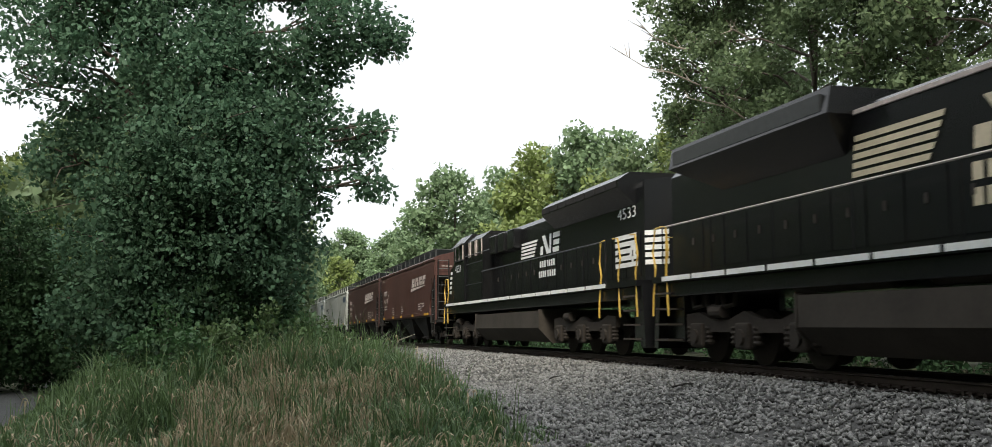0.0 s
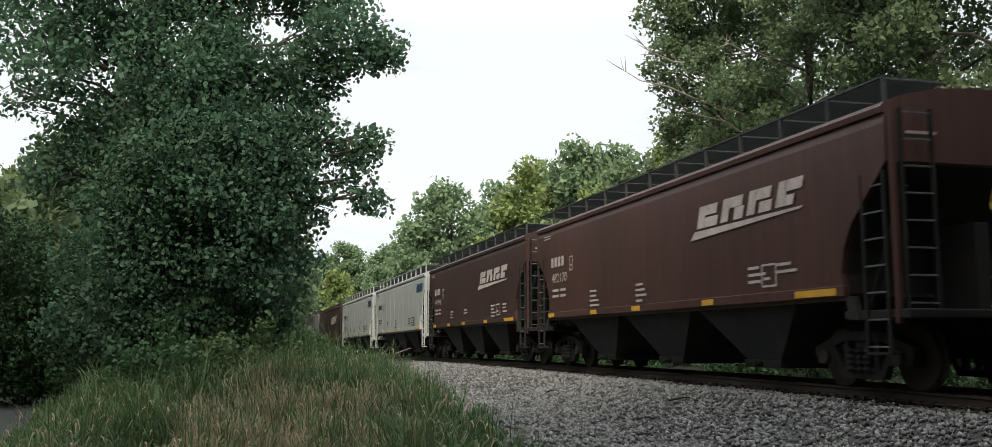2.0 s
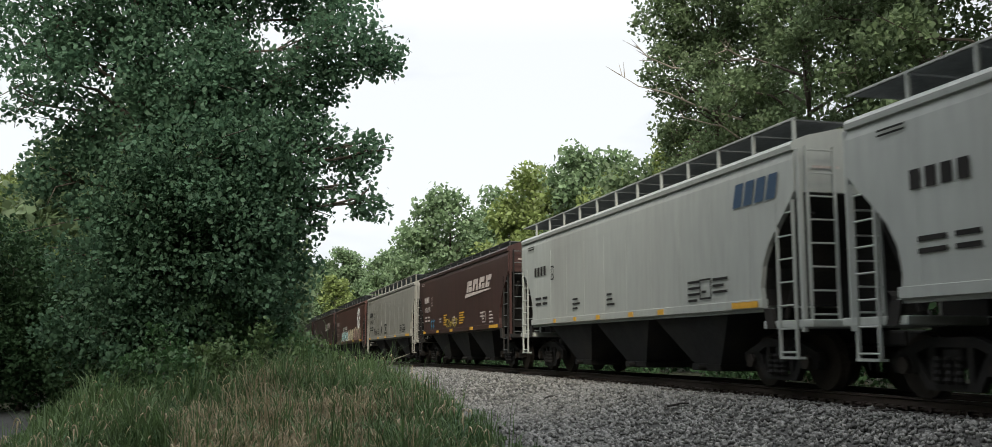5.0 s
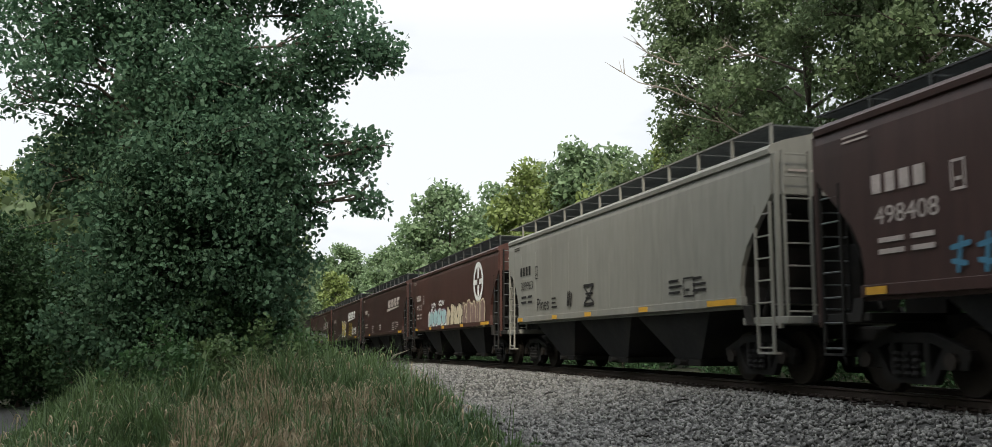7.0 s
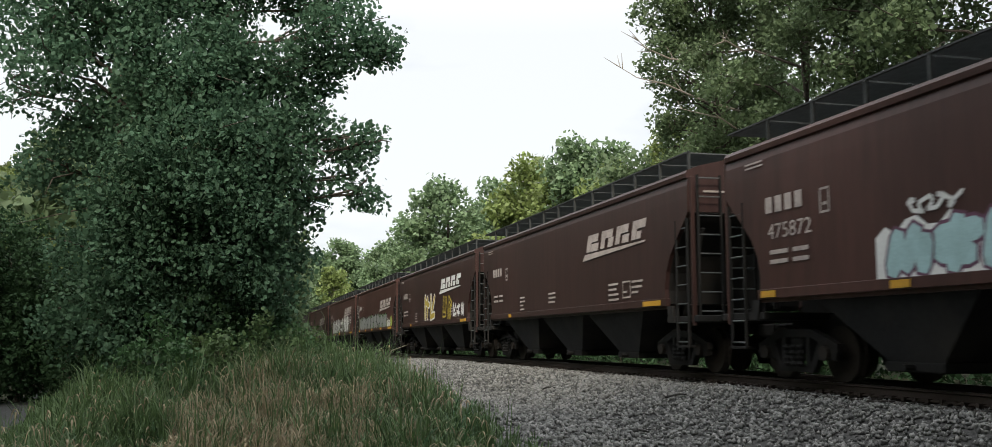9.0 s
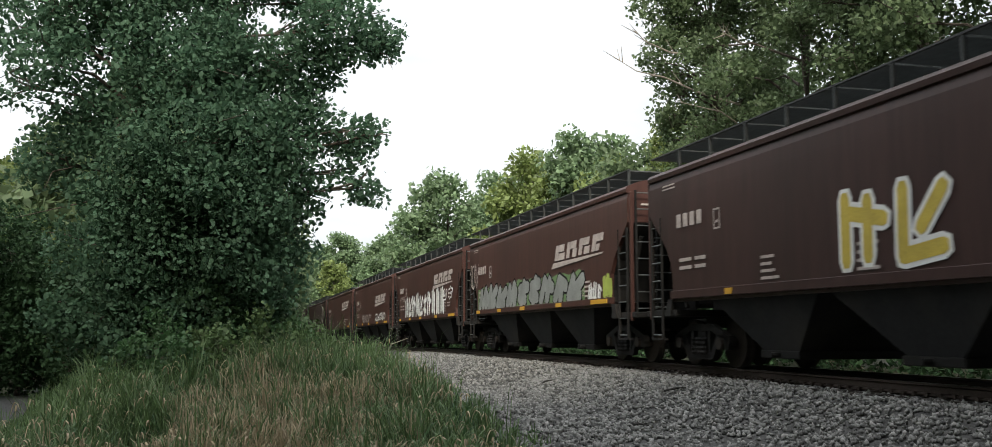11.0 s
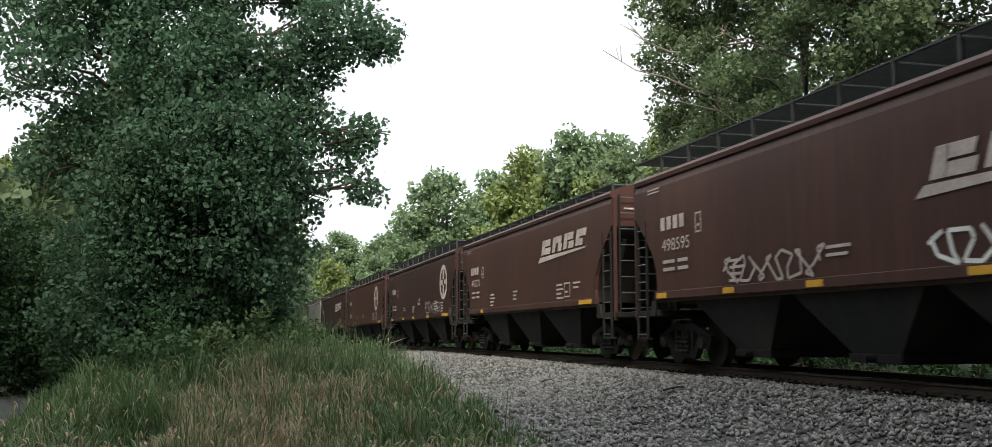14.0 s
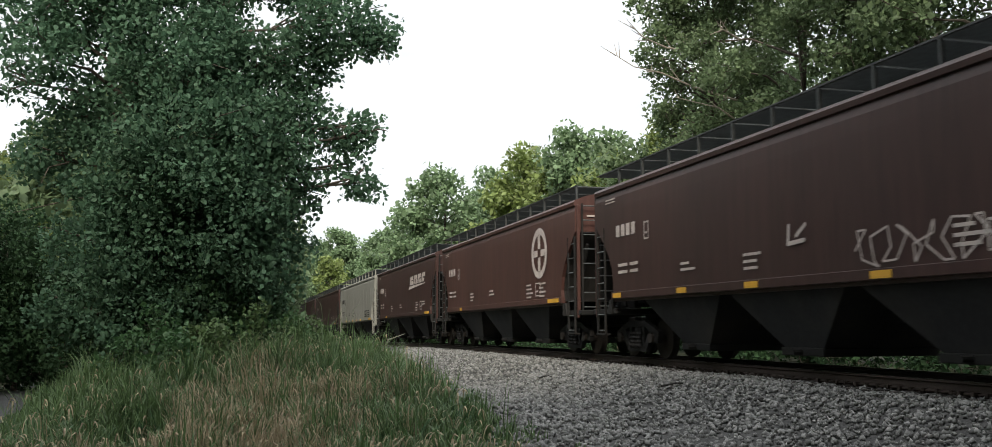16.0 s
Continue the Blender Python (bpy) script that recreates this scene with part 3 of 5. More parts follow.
def build_grass():
    rng = np.random.default_rng(5)

    def vigour(x, y):
        return max(0.0, 0.75 + 0.55 * noise.noise((x * 0.5, y * 0.5, 7.0)) + 0.35 * noise.noise((x * 1.4, y * 1.4, 2.0))) * float(np.interp(y, (7, 11, 15, 22), (0.5, 0.65, 0.9, 1.15)))

    def straw(x, y):
        q = math.exp(-((x - 0.25) / 1.6) ** 2 - ((y - 12.0) / 4.5) ** 2) + 0.5 * noise.noise((x * 0.6, y * 0.6, 4.0))
        return 0.95 * vigour(x, y) if q > 0.34 + 0.45 * rng.random() else 0.0

    ob = new("tall_grass", quads("tall_grass", tufts(rng, 5600, 7, 40, 0.95, 13, 0.009, vigour, 0.55), M_GRASS))
    tagged(ob, "tall green grass and weeds on a low bank", "grass", kind="stuff")
    ob = new("meadow_grass", quads("meadow_grass", tufts(rng, 2200, 7, 40, 0.66, 10, 0.017, vigour, 0.8), M_LEAF_E))
    tagged(ob, "broad-bladed green weeds low in the grass", "grass", kind="stuff")
    ob = new("dry_grass", quads("dry_grass", tufts(rng, 6500, 7, 19, 1.0, 11, 0.006, straw, 0.45), M_DRYGRASS))
    tagged(ob, "straw-coloured dry grass gone to seed", "grass", kind="stuff")
    ob = new("grass_stems", quads("grass_stems", tufts(rng, 900, 9, 36, 1.5, 4, 0.006, vigour, 0.22), M_GRASS))
    tagged(ob, "sparse tall grass stems above the rest", "grass", kind="stuff")
    # nodding seed heads over the grass
    n = 1500
    ys = 8.5 + 17 * rng.random(n) ** 1.3
    xs = -2.6 + (grass_edge(ys) + 2.2) * rng.random(n)
    zs = np.array([ground_z(a, b) for a, b in zip(xs, ys)]) + 0.78 * np.array([vigour(a, b) for a, b in zip(xs, ys)]) * rng.uniform(0.75, 1.15, n)
    a = rng.uniform(0, 2 * math.pi, n)
    out = np.stack([np.cos(a), np.sin(a), 0 * a], 1) * 0.035
    side = np.stack([-np.sin(a), np.cos(a), 0 * a], 1) * 0.009
    c = np.stack([xs, ys, zs], 1)
    up = np.array((0, 0, 1.0))
    pts = [c - up * 0.10 - out, c, c + up * 0.05 + out, c + up * 0.03 + out * 2.6, c - up * 0.02 + out * 3.6]
    q = [np.stack([p - side * w0, p + side * w0, r + side * w1, r - side * w1], 1) for p, r, w0, w1 in zip(pts, pts[1:], (0.25, 0.9, 1.2, 0.9), (0.9, 1.2, 0.9, 0.3))]
    ob = new("seed_heads", quads("seed_heads", np.stack(q, 1).reshape(-1, 4, 3), M_DRYGRASS))
    tagged(ob, "pale nodding seed heads of the tall grass", "grass", kind="stuff")


build_grass()


def build_stones():
    rng = np.random.default_rng(9)
    octa = np.array(((1, 0, 0), (0, 1, 0), (-1, 0, 0), (0, -1, 0), (0.25, 0.1, 0.8), (0, 0, -0.8)), float)
    tri = np.array(((0, 1, 4), (1, 2, 4), (2, 3, 4), (3, 0, 4), (1, 0, 5), (2, 1, 5), (3, 2, 5), (0, 3, 5)))
    ys = np.concatenate([7 + 16 * rng.random(16500), 23 + 24 * rng.random(8500)])
    n = len(ys)
    lo = grass_edge(ys) - 0.9
    cx = np.array([along(y)[0] for y in ys])
    hi = cx - 0.9
    xs = lo + (hi - lo) * rng.random(n)
    keep = np.abs(np.abs(xs - cx) - 0.755) > 0.12
    xs, ys = xs[keep], ys[keep]
    n = len(xs)
    z = np.array([ground_z(a, b) for a, b in zip(xs, ys)]) + 0.04
    r = rng.uniform(0.024, 0.055, n) * np.interp(ys, (7, 30, 47), (0.9, 1.15, 1.5))
    v = octa[None] * (1 + rng.normal(0, 0.22, (n, 6, 3)))
    a = rng.normal(0, 1, (n, 4))
    a /= np.linalg.norm(a, axis=1, keepdims=True)
    w, x, y, q = a.T
    rot = np.stack([1 - 2 * (y * y + q * q), 2 * (x * y - w * q), 2 * (x * q + w * y), 2 * (x * y + w * q), 1 - 2 * (x * x + q * q), 2 * (y * q - w * x), 2 * (x * q - w * y), 2 * (y * q + w * x), 1 - 2 * (x * x + y * y)], 1).reshape(-1, 3, 3)
    v = np.einsum("nij,nkj->nki", rot, v * r[:, None, None]) + np.stack([xs, ys, z], 1)[:, None]
    f = (tri[None] + 6 * np.arange(n)[:, None, None]).reshape(-1, 3)
    me = bpy.data.meshes.new("ballast_stones")
    me.vertices.add(n * 6), me.loops.add(len(f) * 3), me.polygons.add(len(f))
    me.vertices.foreach_set("co", v.astype(np.float32).ravel())
    me.loops.foreach_set("vertex_index", f.astype(np.int32).ravel())
    me.polygons.foreach_set("loop_start", np.arange(0, len(f) * 3, 3, dtype=np.int32))
    me.polygons.foreach_set("loop_total", np.full(len(f), 3, dtype=np.int32))
    me.materials.append(M_STONE)
    me.update(calc_edges=True)
    tagged(new("ballast_stones", me), "loose pale grey crushed ballast stones", "ballast", kind="stuff")


build_stones()


def on_ground(px, py):
    """Where the line of sight meets the ground."""
    d = 6.0
    while d < 80:
        x, y = at_view(px, d)
        if EYE[2] - d * (py - 535) / FOCAL < ground_z(x, y) + 0.04:
            break
        d += 0.05
    return x, y, ground_z(x, y) + 0.04


def build_debris():
    """Twigs and dark clods on the ballast, and a bare stem at the grass's edge."""
    rng = random.Random(6)
    for px, py, ln, turn in ((1075, 633, 0.75, 20), (700, 616, 0.4, 60), (1010, 690, 0.3, -30), (870, 622, 0.3, 10)):
        x, y, z = on_ground(px, py)
        bm = rod(bmesh.new(), [(-ln / 2, 0, 0.02), (0, 0.03, 0.06), (ln / 2, -0.02, 0.04)], [0.02, 0.016, 0.008], 6)
        rod(bm, [(0.05, 0.03, 0.055), (0.2, 0.12, 0.08)], [0.01, 0.004], 5)
        me = bpy.data.meshes.new("twig")
        bm.to_mesh(me), bm.free()
        me.materials.append(M_CLOD)
        ob = tagged(new("twig", me), "dark broken twig lying on the ballast", "twig", "debris on the ballast")
        ob.matrix_basis = pose(x, y, z, 0, 0, turn)
    for px, py, r in ((938, 668, 0.09), (962, 676, 0.06), (1204, 651, 0.10), (1160, 640, 0.05), (790, 640, 0.05)):
        x, y, z = on_ground(px, py)
        bm = bmesh.new()
        bmesh.ops.create_icosphere(bm, subdivisions=2, radius=r)
        for v in bm.verts:
            v.co *= 1 + 0.35 * noise.noise(v.co * 14 + Vector((px, 0, 0)))
            v.co.z *= 0.45
        me = bpy.data.meshes.new("clod")
        bm.to_mesh(me), bm.free()
        me.materials.append(M_CLOD)
        ob = tagged(new("clod", me), "dark clod of dirt on the pale ballast", "clod", "debris on the ballast")
        ob.matrix_basis = pose(x, y, z, 0, 0, px)
    x, y = at_view(600, 24)
    z = ground_z(x, y)
    x1, y1 = at_view(648, 23.2)
    bm = rod(bmesh.new(), [(0, 0, 0), (0.1, -0.1, 0.55), ((x1 - x) * 0.5, (y1 - y) * 0.5, 1.05), (x1 - x, y1 - y, 0.5 - z)], [0.022, 0.02, 0.016, 0.008], 6)
    me = bpy.data.meshes.new("dead_stem")
    bm.to_mesh(me), bm.free()
    me.materials.append(M_TWIG)
    ob = tagged(new("dead_stem", me), "bent pale dead weed stem at the grass edge", "stem")
    ob.matrix_basis = pose(x, y, z)


build_debris()

# ======================= the train =======================
def flat(name, polys, x, material, parent, label=""):
    """Painted marking: outlines of (a, b), a towards the train's head, b up, on the side that faces the road."""
    bm = bmesh.new()
    for pl in polys:
        vs = [bm.verts.new((x, -a, b)) for a, b in pl]
        f = bm.faces.new(vs)
        f.normal_update()
        if f.normal.x > 0:
            f.normal_flip()
    return part(name, bm, material, parent, label)


def rect(a, b, w, h, skew=0.0):
    return [(a, b), (a + w, b), (a + w + skew * h, b + h), (a + skew * h, b + h)]


def lettering(text, a, b, size, x, material, parent, name="lettering", label="", stretch=1.0):
    cu = bpy.data.curves.new("text", "FONT")
    cu.body, cu.size = text, size
    cu.offset = 0.0
    ob = new("text", cu)
    bpy.context.view_layer.update()
    me = bpy.data.meshes.new_from_object(ob.evaluated_get(bpy.context.evaluated_depsgraph_get()))
    bpy.data.objects.remove(ob)
    me.materials.clear()
    me.materials.append(material)
    m = Matrix(((0, 0, -1, x), (-1, 0, 0, -a), (0, 1, 0, b), (0, 0, 0, 1))) @ Matrix.Diagonal((stretch, 1, 1, 1))
    me.transform(m)
    return share(name, me, parent, label=label)


SIDE = -1.60      # side sheets that face the road


def coil(x, y, z, h, r):
    """A coil spring as one ridged column."""
    k = 8
    return rod(bmesh.new(), [(x, y, z + h * i / k) for i in range(k + 1)], [r if i % 2 else r * 0.7 for i in range(k + 1)], 8)


def freight_truck(parent, y):
    tr = new("truck")
    tr.parent = parent
    tr.matrix_basis = pose(0, y, 0)
    tagged(tr, "grimy two-axle freight truck")
    for s in (-1, 1):
        bm = bmesh.new()
        for shape in (((-1.2, 0.6), (-0.95, 0.7), (-0.45, 0.86), (0.45, 0.86), (0.95, 0.7), (1.2, 0.6), (1.2, 0.48), (0.9, 0.56), (0.45, 0.72), (-0.45, 0.72), (-0.9, 0.56), (-1.2, 0.48)),
                      ((-0.78, 0.56), (-0.66, 0.62), (-0.42, 0.26), (0.42, 0.26), (0.66, 0.62), (0.78, 0.56), (0.5, 0.15), (-0.5, 0.15)),
                      ((-0.42, 0.2), (-0.42, 0.8), (-0.31, 0.8), (-0.31, 0.2)), ((0.31, 0.2), (0.31, 0.8), (0.42, 0.8), (0.42, 0.2)),
                      ((-1.14, 0.36), (-1.2, 0.62), (-0.66, 0.66), (-0.66, 0.36)), ((0.66, 0.36), (0.66, 0.66), (1.2, 0.62), (1.14, 0.36))):
            prism(bm, shape, s * 1.0, s * 1.12)
        part("side_frame", bm, M_UNDER, tr)
        for q in (-0.2, 0, 0.2):
            part("spring", coil(s * 1.15, q, 0.24, 0.36, 0.075), M_UNDER, tr)
        for q in (-0.89, 0.89):
            bm = drum(bmesh.new(), (s * 0.76, q, 0.457), 0.457, 0.065, "x", 24)
            drum(bm, (s * 0.70, q, 0.457), 0.49, 0.02, "x", 24)
            drum(bm, (s * 0.9, q, 0.457), 0.12, 0.12, "x", 10)
            part("wheel", bm, M_TRUCK, tr)
            part("axle_cap", drum(bmesh.new(), (s * 1.14, q, 0.47), 0.12, 0.05, "x", 10), M_TRUCK, tr)
    part("bolster", box(bmesh.new(), -1.1, 1.1, -0.18, 0.18, 0.45, 0.72, 0.03), M_UNDER, tr)
    return tr


def ladder(parent, x0, y0, x1, y1, z0, z1, material):
    """Two stiles and their rungs between two upright lines."""
    root = new("ladder")
    root.parent = parent
    for x, y in ((x0, y0), (x1, y1)):
        part("stile", box(bmesh.new(), x - 0.022, x + 0.022, y - 0.022, y + 0.022, z0, z1), material, root)
    # rungs of grimy ladders are coloured paler, for worn edges and caught light
    for i in range(int((z1 - z0 - 0.05) / 0.38) + 1):
        part("rung", rod(bmesh.new(), [(x0, y0, z0 + 0.08 + 0.38 * i), (x1, y1, z0 + 0.08 + 0.38 * i)], 0.016, 5), M_WALK if material is M_UNDER else material, root)
    return root


def hopper_base(half):
    """A three-bay covered hopper; half its body's length in metres."""
    H = half
    car = new("hopper_car")
    # body: side sheets cut back in a curve at both ends, over raked slope sheets
    edge = [(H, 3.5), (H, 3.22), (H - 0.16, 3.06), (H - 0.5, 2.76), (H - 0.85, 2.42), (H - 1.06, 2.08), (H - 1.14, 1.72), (H - 1.10, 1.44)]
    out = edge + [(-y, z) for y, z in edge[::-1]]
    part("body", prism(bmesh.new(), out, -1.585, 1.585), M_BROWN, car)
    for e in (-1, 1):
        line = [(e * (y + 0.006), z - 0.006) for y, z in edge[1:]]
        # thin dark cover over the slope; the shade there is in its colour
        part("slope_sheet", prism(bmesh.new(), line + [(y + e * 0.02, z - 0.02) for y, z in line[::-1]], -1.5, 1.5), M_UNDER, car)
        part("end_seam", box(bmesh.new(), -1.45, 1.45, e * (H + 0.003), e * (H + 0.03), 3.22, 3.30), M_BROWN, car)
    bm = bmesh.new()
    right = [(1.585, 3.5), (1.58, 3.76), (1.555, 3.90), (1.60, 3.915), (1.61, 4.00), (1.57, 4.06), (1.30, 4.17), (0.7, 4.31), (0.0, 4.36)]
    prism(bm, [(-u, z) for u, z in right] + right[-2::-1], -H, H, "y")
    part("roof", bm, M_BROWN, car)
    for y in (-0.62 * H, -0.2 * H, 0.2 * H, 0.62 * H):
        part("hatch_cover", box(bmesh.new(), -0.42, 0.42, y - 1.2, y + 1.2, 4.35, 4.43, 0.03), M_BROWN, car)
    for s in (-1, 1):
        bm = box(bmesh.new(), s * 1.50, s * 1.612, -H + 1.06, H - 1.06, 1.37, 1.53, 0.008)
        box(bm, s * 1.44, s * 1.55, -H + 0.95, H - 0.95, 1.31, 1.37)
        part("side_sill", bm, M_BROWN, car)
        k = 12
        step = (2 * H - 0.1) / k
        for i in range(k):
            y = -H + 0.05 + i * step
            part("walkway", box(bmesh.new(), s * 0.46, s * 1.50, y + 0.03, y + step - 0.03, 4.42, 4.445), M_WALK, car)
            part("bracket", box(bmesh.new(), s * 1.48, s * 1.53, y - 0.02, y + 0.03, 4.06, 4.45), M_GRATE, car)
        part("walkway_edge", box(bmesh.new(), s * 1.50, s * 1.53, -H, H, 4.43, 4.46), M_GRATE, car)
        for e in (-1, 1):
            ladder(car, s * 1.57, e * (H - 0.58), s * 1.57, e * (H - 0.08), 0.55, 3.1, M_UNDER)
            part("corner_post", box(bmesh.new(), s * 1.48, s * 1.56, e * (H + 0.03), e * (H + 0.11), 0.95, 3.92, 0.01), M_UNDER, car)
            part("brace", rod(bmesh.new(), [(s * 1.2, e * (H - 1.0), 1.2), (s * 1.2, e * (H - 0.1), 2.9)], 0.05, 6), M_UNDER, car)
            part("step", box(bmesh.new(), s * 1.45, s * 1.6, e * (H - 0.58), e * (H - 0.05), 0.52, 0.56), M_UNDER, car)
            part("sill_bracket", prism(bmesh.new(), [(e * (H - 1.08), 1.36), (e * (H - 0.98), 1.02), (e * (H - 0.72), 1.02), (e * (H - 0.86), 1.36)], s * 1.50, s * 1.58), M_UNDER, car)
    for e in (-1, 1):
        # dark web added to block the bright view through the end void
        part("shear_plate", box(bmesh.new(), -0.12, 0.12, e * (H - 1.0), e * (H - 0.05), 1.15, 2.4, 0.01), M_UNDER, car)
        part("end_platform", box(bmesh.new(), -1.55, 1.55, e * (H - 1.15), e * (H + 0.32), 1.02, 1.15, 0.02), M_UNDER, car)
        ladder(car, -1.44, e * (H + 0.16), -0.94, e * (H + 0.16), 1.15, 3.95, M_UNDER)
        part("end_stencil", box(bmesh.new(), -1.25, -0.75, e * (H + 0.031), e * (H + 0.034), 3.62, 3.66), M_FADED, car)
        part("brake_cylinder", drum(bmesh.new(), (0.55, e * (H - 0.25), 1.45), 0.2, 0.35, "x", 12), M_UNDER, car)
        part("coupler", box(bmesh.new(), -0.16, 0.16, e * (H + 0.1), e * (H + 0.70), 0.72, 0.98, 0.04), M_UNDER, car)
        freight_truck(car, e * (H - 1.4))
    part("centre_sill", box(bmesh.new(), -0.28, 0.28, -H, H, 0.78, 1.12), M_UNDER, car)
    wide = (H - 2.5) / 3
    for c in (-2 * wide - 0.06, 0, 2 * wide + 0.06):
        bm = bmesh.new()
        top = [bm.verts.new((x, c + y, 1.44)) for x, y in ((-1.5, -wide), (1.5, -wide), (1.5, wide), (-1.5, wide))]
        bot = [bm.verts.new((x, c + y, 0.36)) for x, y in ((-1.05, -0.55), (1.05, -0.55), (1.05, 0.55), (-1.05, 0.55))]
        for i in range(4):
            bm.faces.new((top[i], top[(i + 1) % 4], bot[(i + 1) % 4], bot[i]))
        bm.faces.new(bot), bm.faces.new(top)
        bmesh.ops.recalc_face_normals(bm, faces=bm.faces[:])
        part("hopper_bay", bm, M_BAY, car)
        bm = box(bmesh.new(), -1.1, 1.1, c - 0.62, c + 0.62, 0.24, 0.38, 0.02)
        drum(bm, (-1.15, c, 0.31), 0.05, 0.12, "x", 8)
        part("outlet_gate", bm, M_UNDER, car)
    return car


PAINTED = ("body", "roof", "side_sill", "end_seam", "hatch_cover", "corner_post")


def repaint(car, paint, ends=None):
    for o in car.children_recursive:
        kind = o.name.split(".")[0]
        m = paint if kind in PAINTED else ends if ends and kind in ("stile", "rung", "end_platform", "bracket", "step", "corner_post", "walkway_edge") else None
        if m:
            o.material_slots[0].link = "OBJECT"
            o.material_slots[0].material = m


def wordmark(car, a, b, w, material):
    """Slanted blocks, each with a slit, over a tapering underline: plain shapes."""
    u, h = w * 0.195, 0.42
    ps = []
    for i in range(4):
        q, z = a + w * 0.07 + i * (u + 0.035 * w), b + 0.21 + 0.012 * i
        ps += [rect(q, z, u * 0.34, h, 0.38), rect(q + u * 0.36, z + h * 0.55, u * 0.64, h * 0.45, 0.38), rect(q + u * (0.36, 0.6, 0.5, 0.36)[i], z, u * (0.64, 0.4, 0.5, 0.3)[i], h * (0.45, 0.53, 0.45, 0.4)[i], 0.38)]
    ps.append([(a, b), (a + w * 0.94, b + 0.15), (a + w * 0.96, b + 0.19), (a + w * 0.045, b + 0.16)])
    flat("wordmark", ps, SIDE - 0.004, material, car, "slanted block emblem with an underline")


def round_emblem(car, a, b, r, material):
    ps = []
    k = 28
    for i in range(k):
        t0, t1 = 2 * math.pi * i / k, 2 * math.pi * (i + 1) / k
        ps.append([(a + r * math.cos(t0) * q, b + r * math.sin(t0) * q) for q in (0.74, 1.0)] + [(a + r * math.cos(t1) * q, b + r * math.sin(t1) * q) for q in (1.0, 0.74)])
    for p in (rect(a - 0.16 * r, b + 0.17 * r, 0.32 * r, 0.55 * r), rect(a - 0.16 * r, b - 0.72 * r, 0.32 * r, 0.55 * r), rect(a - 0.73 * r, b - 0.13 * r, 0.53 * r, 0.26 * r), rect(a + 0.2 * r, b - 0.13 * r, 0.53 * r, 0.26 * r)):
        ps.append(p)
    flat("round_emblem", ps, SIDE - 0.004, material, car, "round emblem with a cross")


def small_print(car, rng, material, H, orange=False):
    """Stencilled data: rows of bars too small to read, and the reporting mark as four blocks."""
    ps = [rect(1.4 - H + 0.3 * i, 2.80, 0.21, 0.27) for i in range(4)]
    for i in range(2):
        ps.append(rect(1.5 - H, 2.10 - 0.16 * i, 0.55, 0.07))
        ps.append(rect(2.2 - H, 2.10 - 0.16 * i, 0.45, 0.07))
    for a in (-0.42, -0.08, 0.5, 0.66):
        q = a * H + rng.uniform(-0.3, 0.3)
        for i in range(rng.choice((2, 3, 4))):
            ps.append(rect(q, 1.95 - 0.12 * i, rng.uniform(0.35, 0.65), 0.05))
    for a, b, w, h in ((3.0 - H, 2.62, 0.26, 0.36), (H - 3.4, 1.62, 0.48, 0.36)):
        ps += [rect(a, b, w, 0.035), rect(a, b + h, w, 0.035), rect(a, b + 0.04, 0.035, h - 0.045), rect(a + w - 0.035, b + 0.04, 0.035, h - 0.045), rect(a + 0.08, b + 0.12, w * 0.4, 0.05)]
    ps += [rect(0.75 - H, 3.72, 0.6, 0.03), rect(0.75 - H, 3.65, 0.6, 0.03)]
    tagged(flat("stencil", ps, SIDE - 0.004, material, car, "rows of small faded stencilled bars"), kind="stuff")
    if orange:
        for a, w in ((-2.2, 0.65), (0.78, 0.85)):
            rows = [rect(a, 2.08 - 0.10 * i, w * (1, 0.8, 1.05, 0.85, 0.75)[i], 0.055) for i in range(5)]
            tagged(flat("stencil", rows, SIDE - 0.004, M_YELLOW, car, "rows of orange stencilled bars"), kind="stuff")


def reflectors(car, spots):
    for a, w in spots:
        bm = box(bmesh.new(), -1.626, -1.6135, -a - w, -a, 1.39, 1.50)
        part("reflector", bm, M_YELLOW, car, "orange-yellow reflective strip")


SIGNS = (
    (((.15, 0), (.15, 1)), ((.62, .05), (.62, .92)), ((.15, .78), (.95, .6))),
    (((.15, 0), (.15, .9)), ((.5, .12), (.62, 1)), ((.9, .05), (.9, .7))),
    (((.2, 0), (.25, .95), (.88, .62)), ((.62, .0), (.6, .42))),
    (((.15, 1), (.15, .05), (.88, .14)), ((.5, .42), (.88, .92))),
    (((.5, 0), (.5, 1)), ((.12, .72), (.88, .82)), ((.2, .3), (.82, .2))),
    (((.2, .05), (.2, .95)), ((.5, .1), (.5, 1)), ((.82, 0), (.8, .85))),
    (((.2, .05), (.25, 1)), ((.68, .1), (.75, .95)), ((.2, .1), (.75, .1))))


def thick_lines(lines, width, x):
    """Flat strokes with blunt joints along lines of (a, b); each stroke lies a hair above the one before."""
    bm = bmesh.new()
    lift = 0.0
    for line in lines:
        for (p, q), (r, s) in zip(line, line[1:]):
            d = Vector((r - p, s - q)).normalized()
            o = Vector((-d.y, d.x)) * width / 2
            g = d * width * 0.42
            vs = [bm.verts.new((x - lift, -u, v)) for u, v in ((p - g.x - o.x * .6, q - g.y - o.y * .6), (p - o.x, q - o.y), (r - o.x, s - o.y), (r + g.x - o.x * .6, s + g.y - o.y * .6),
                                                                (r + g.x + o.x * .6, s + g.y + o.y * .6), (r + o.x, s + o.y), (p + o.x, q + o.y), (p - g.x + o.x * .6, q - g.y + o.y * .6))]
            bm.faces.new(vs)
            lift += 0.0004
    return bm


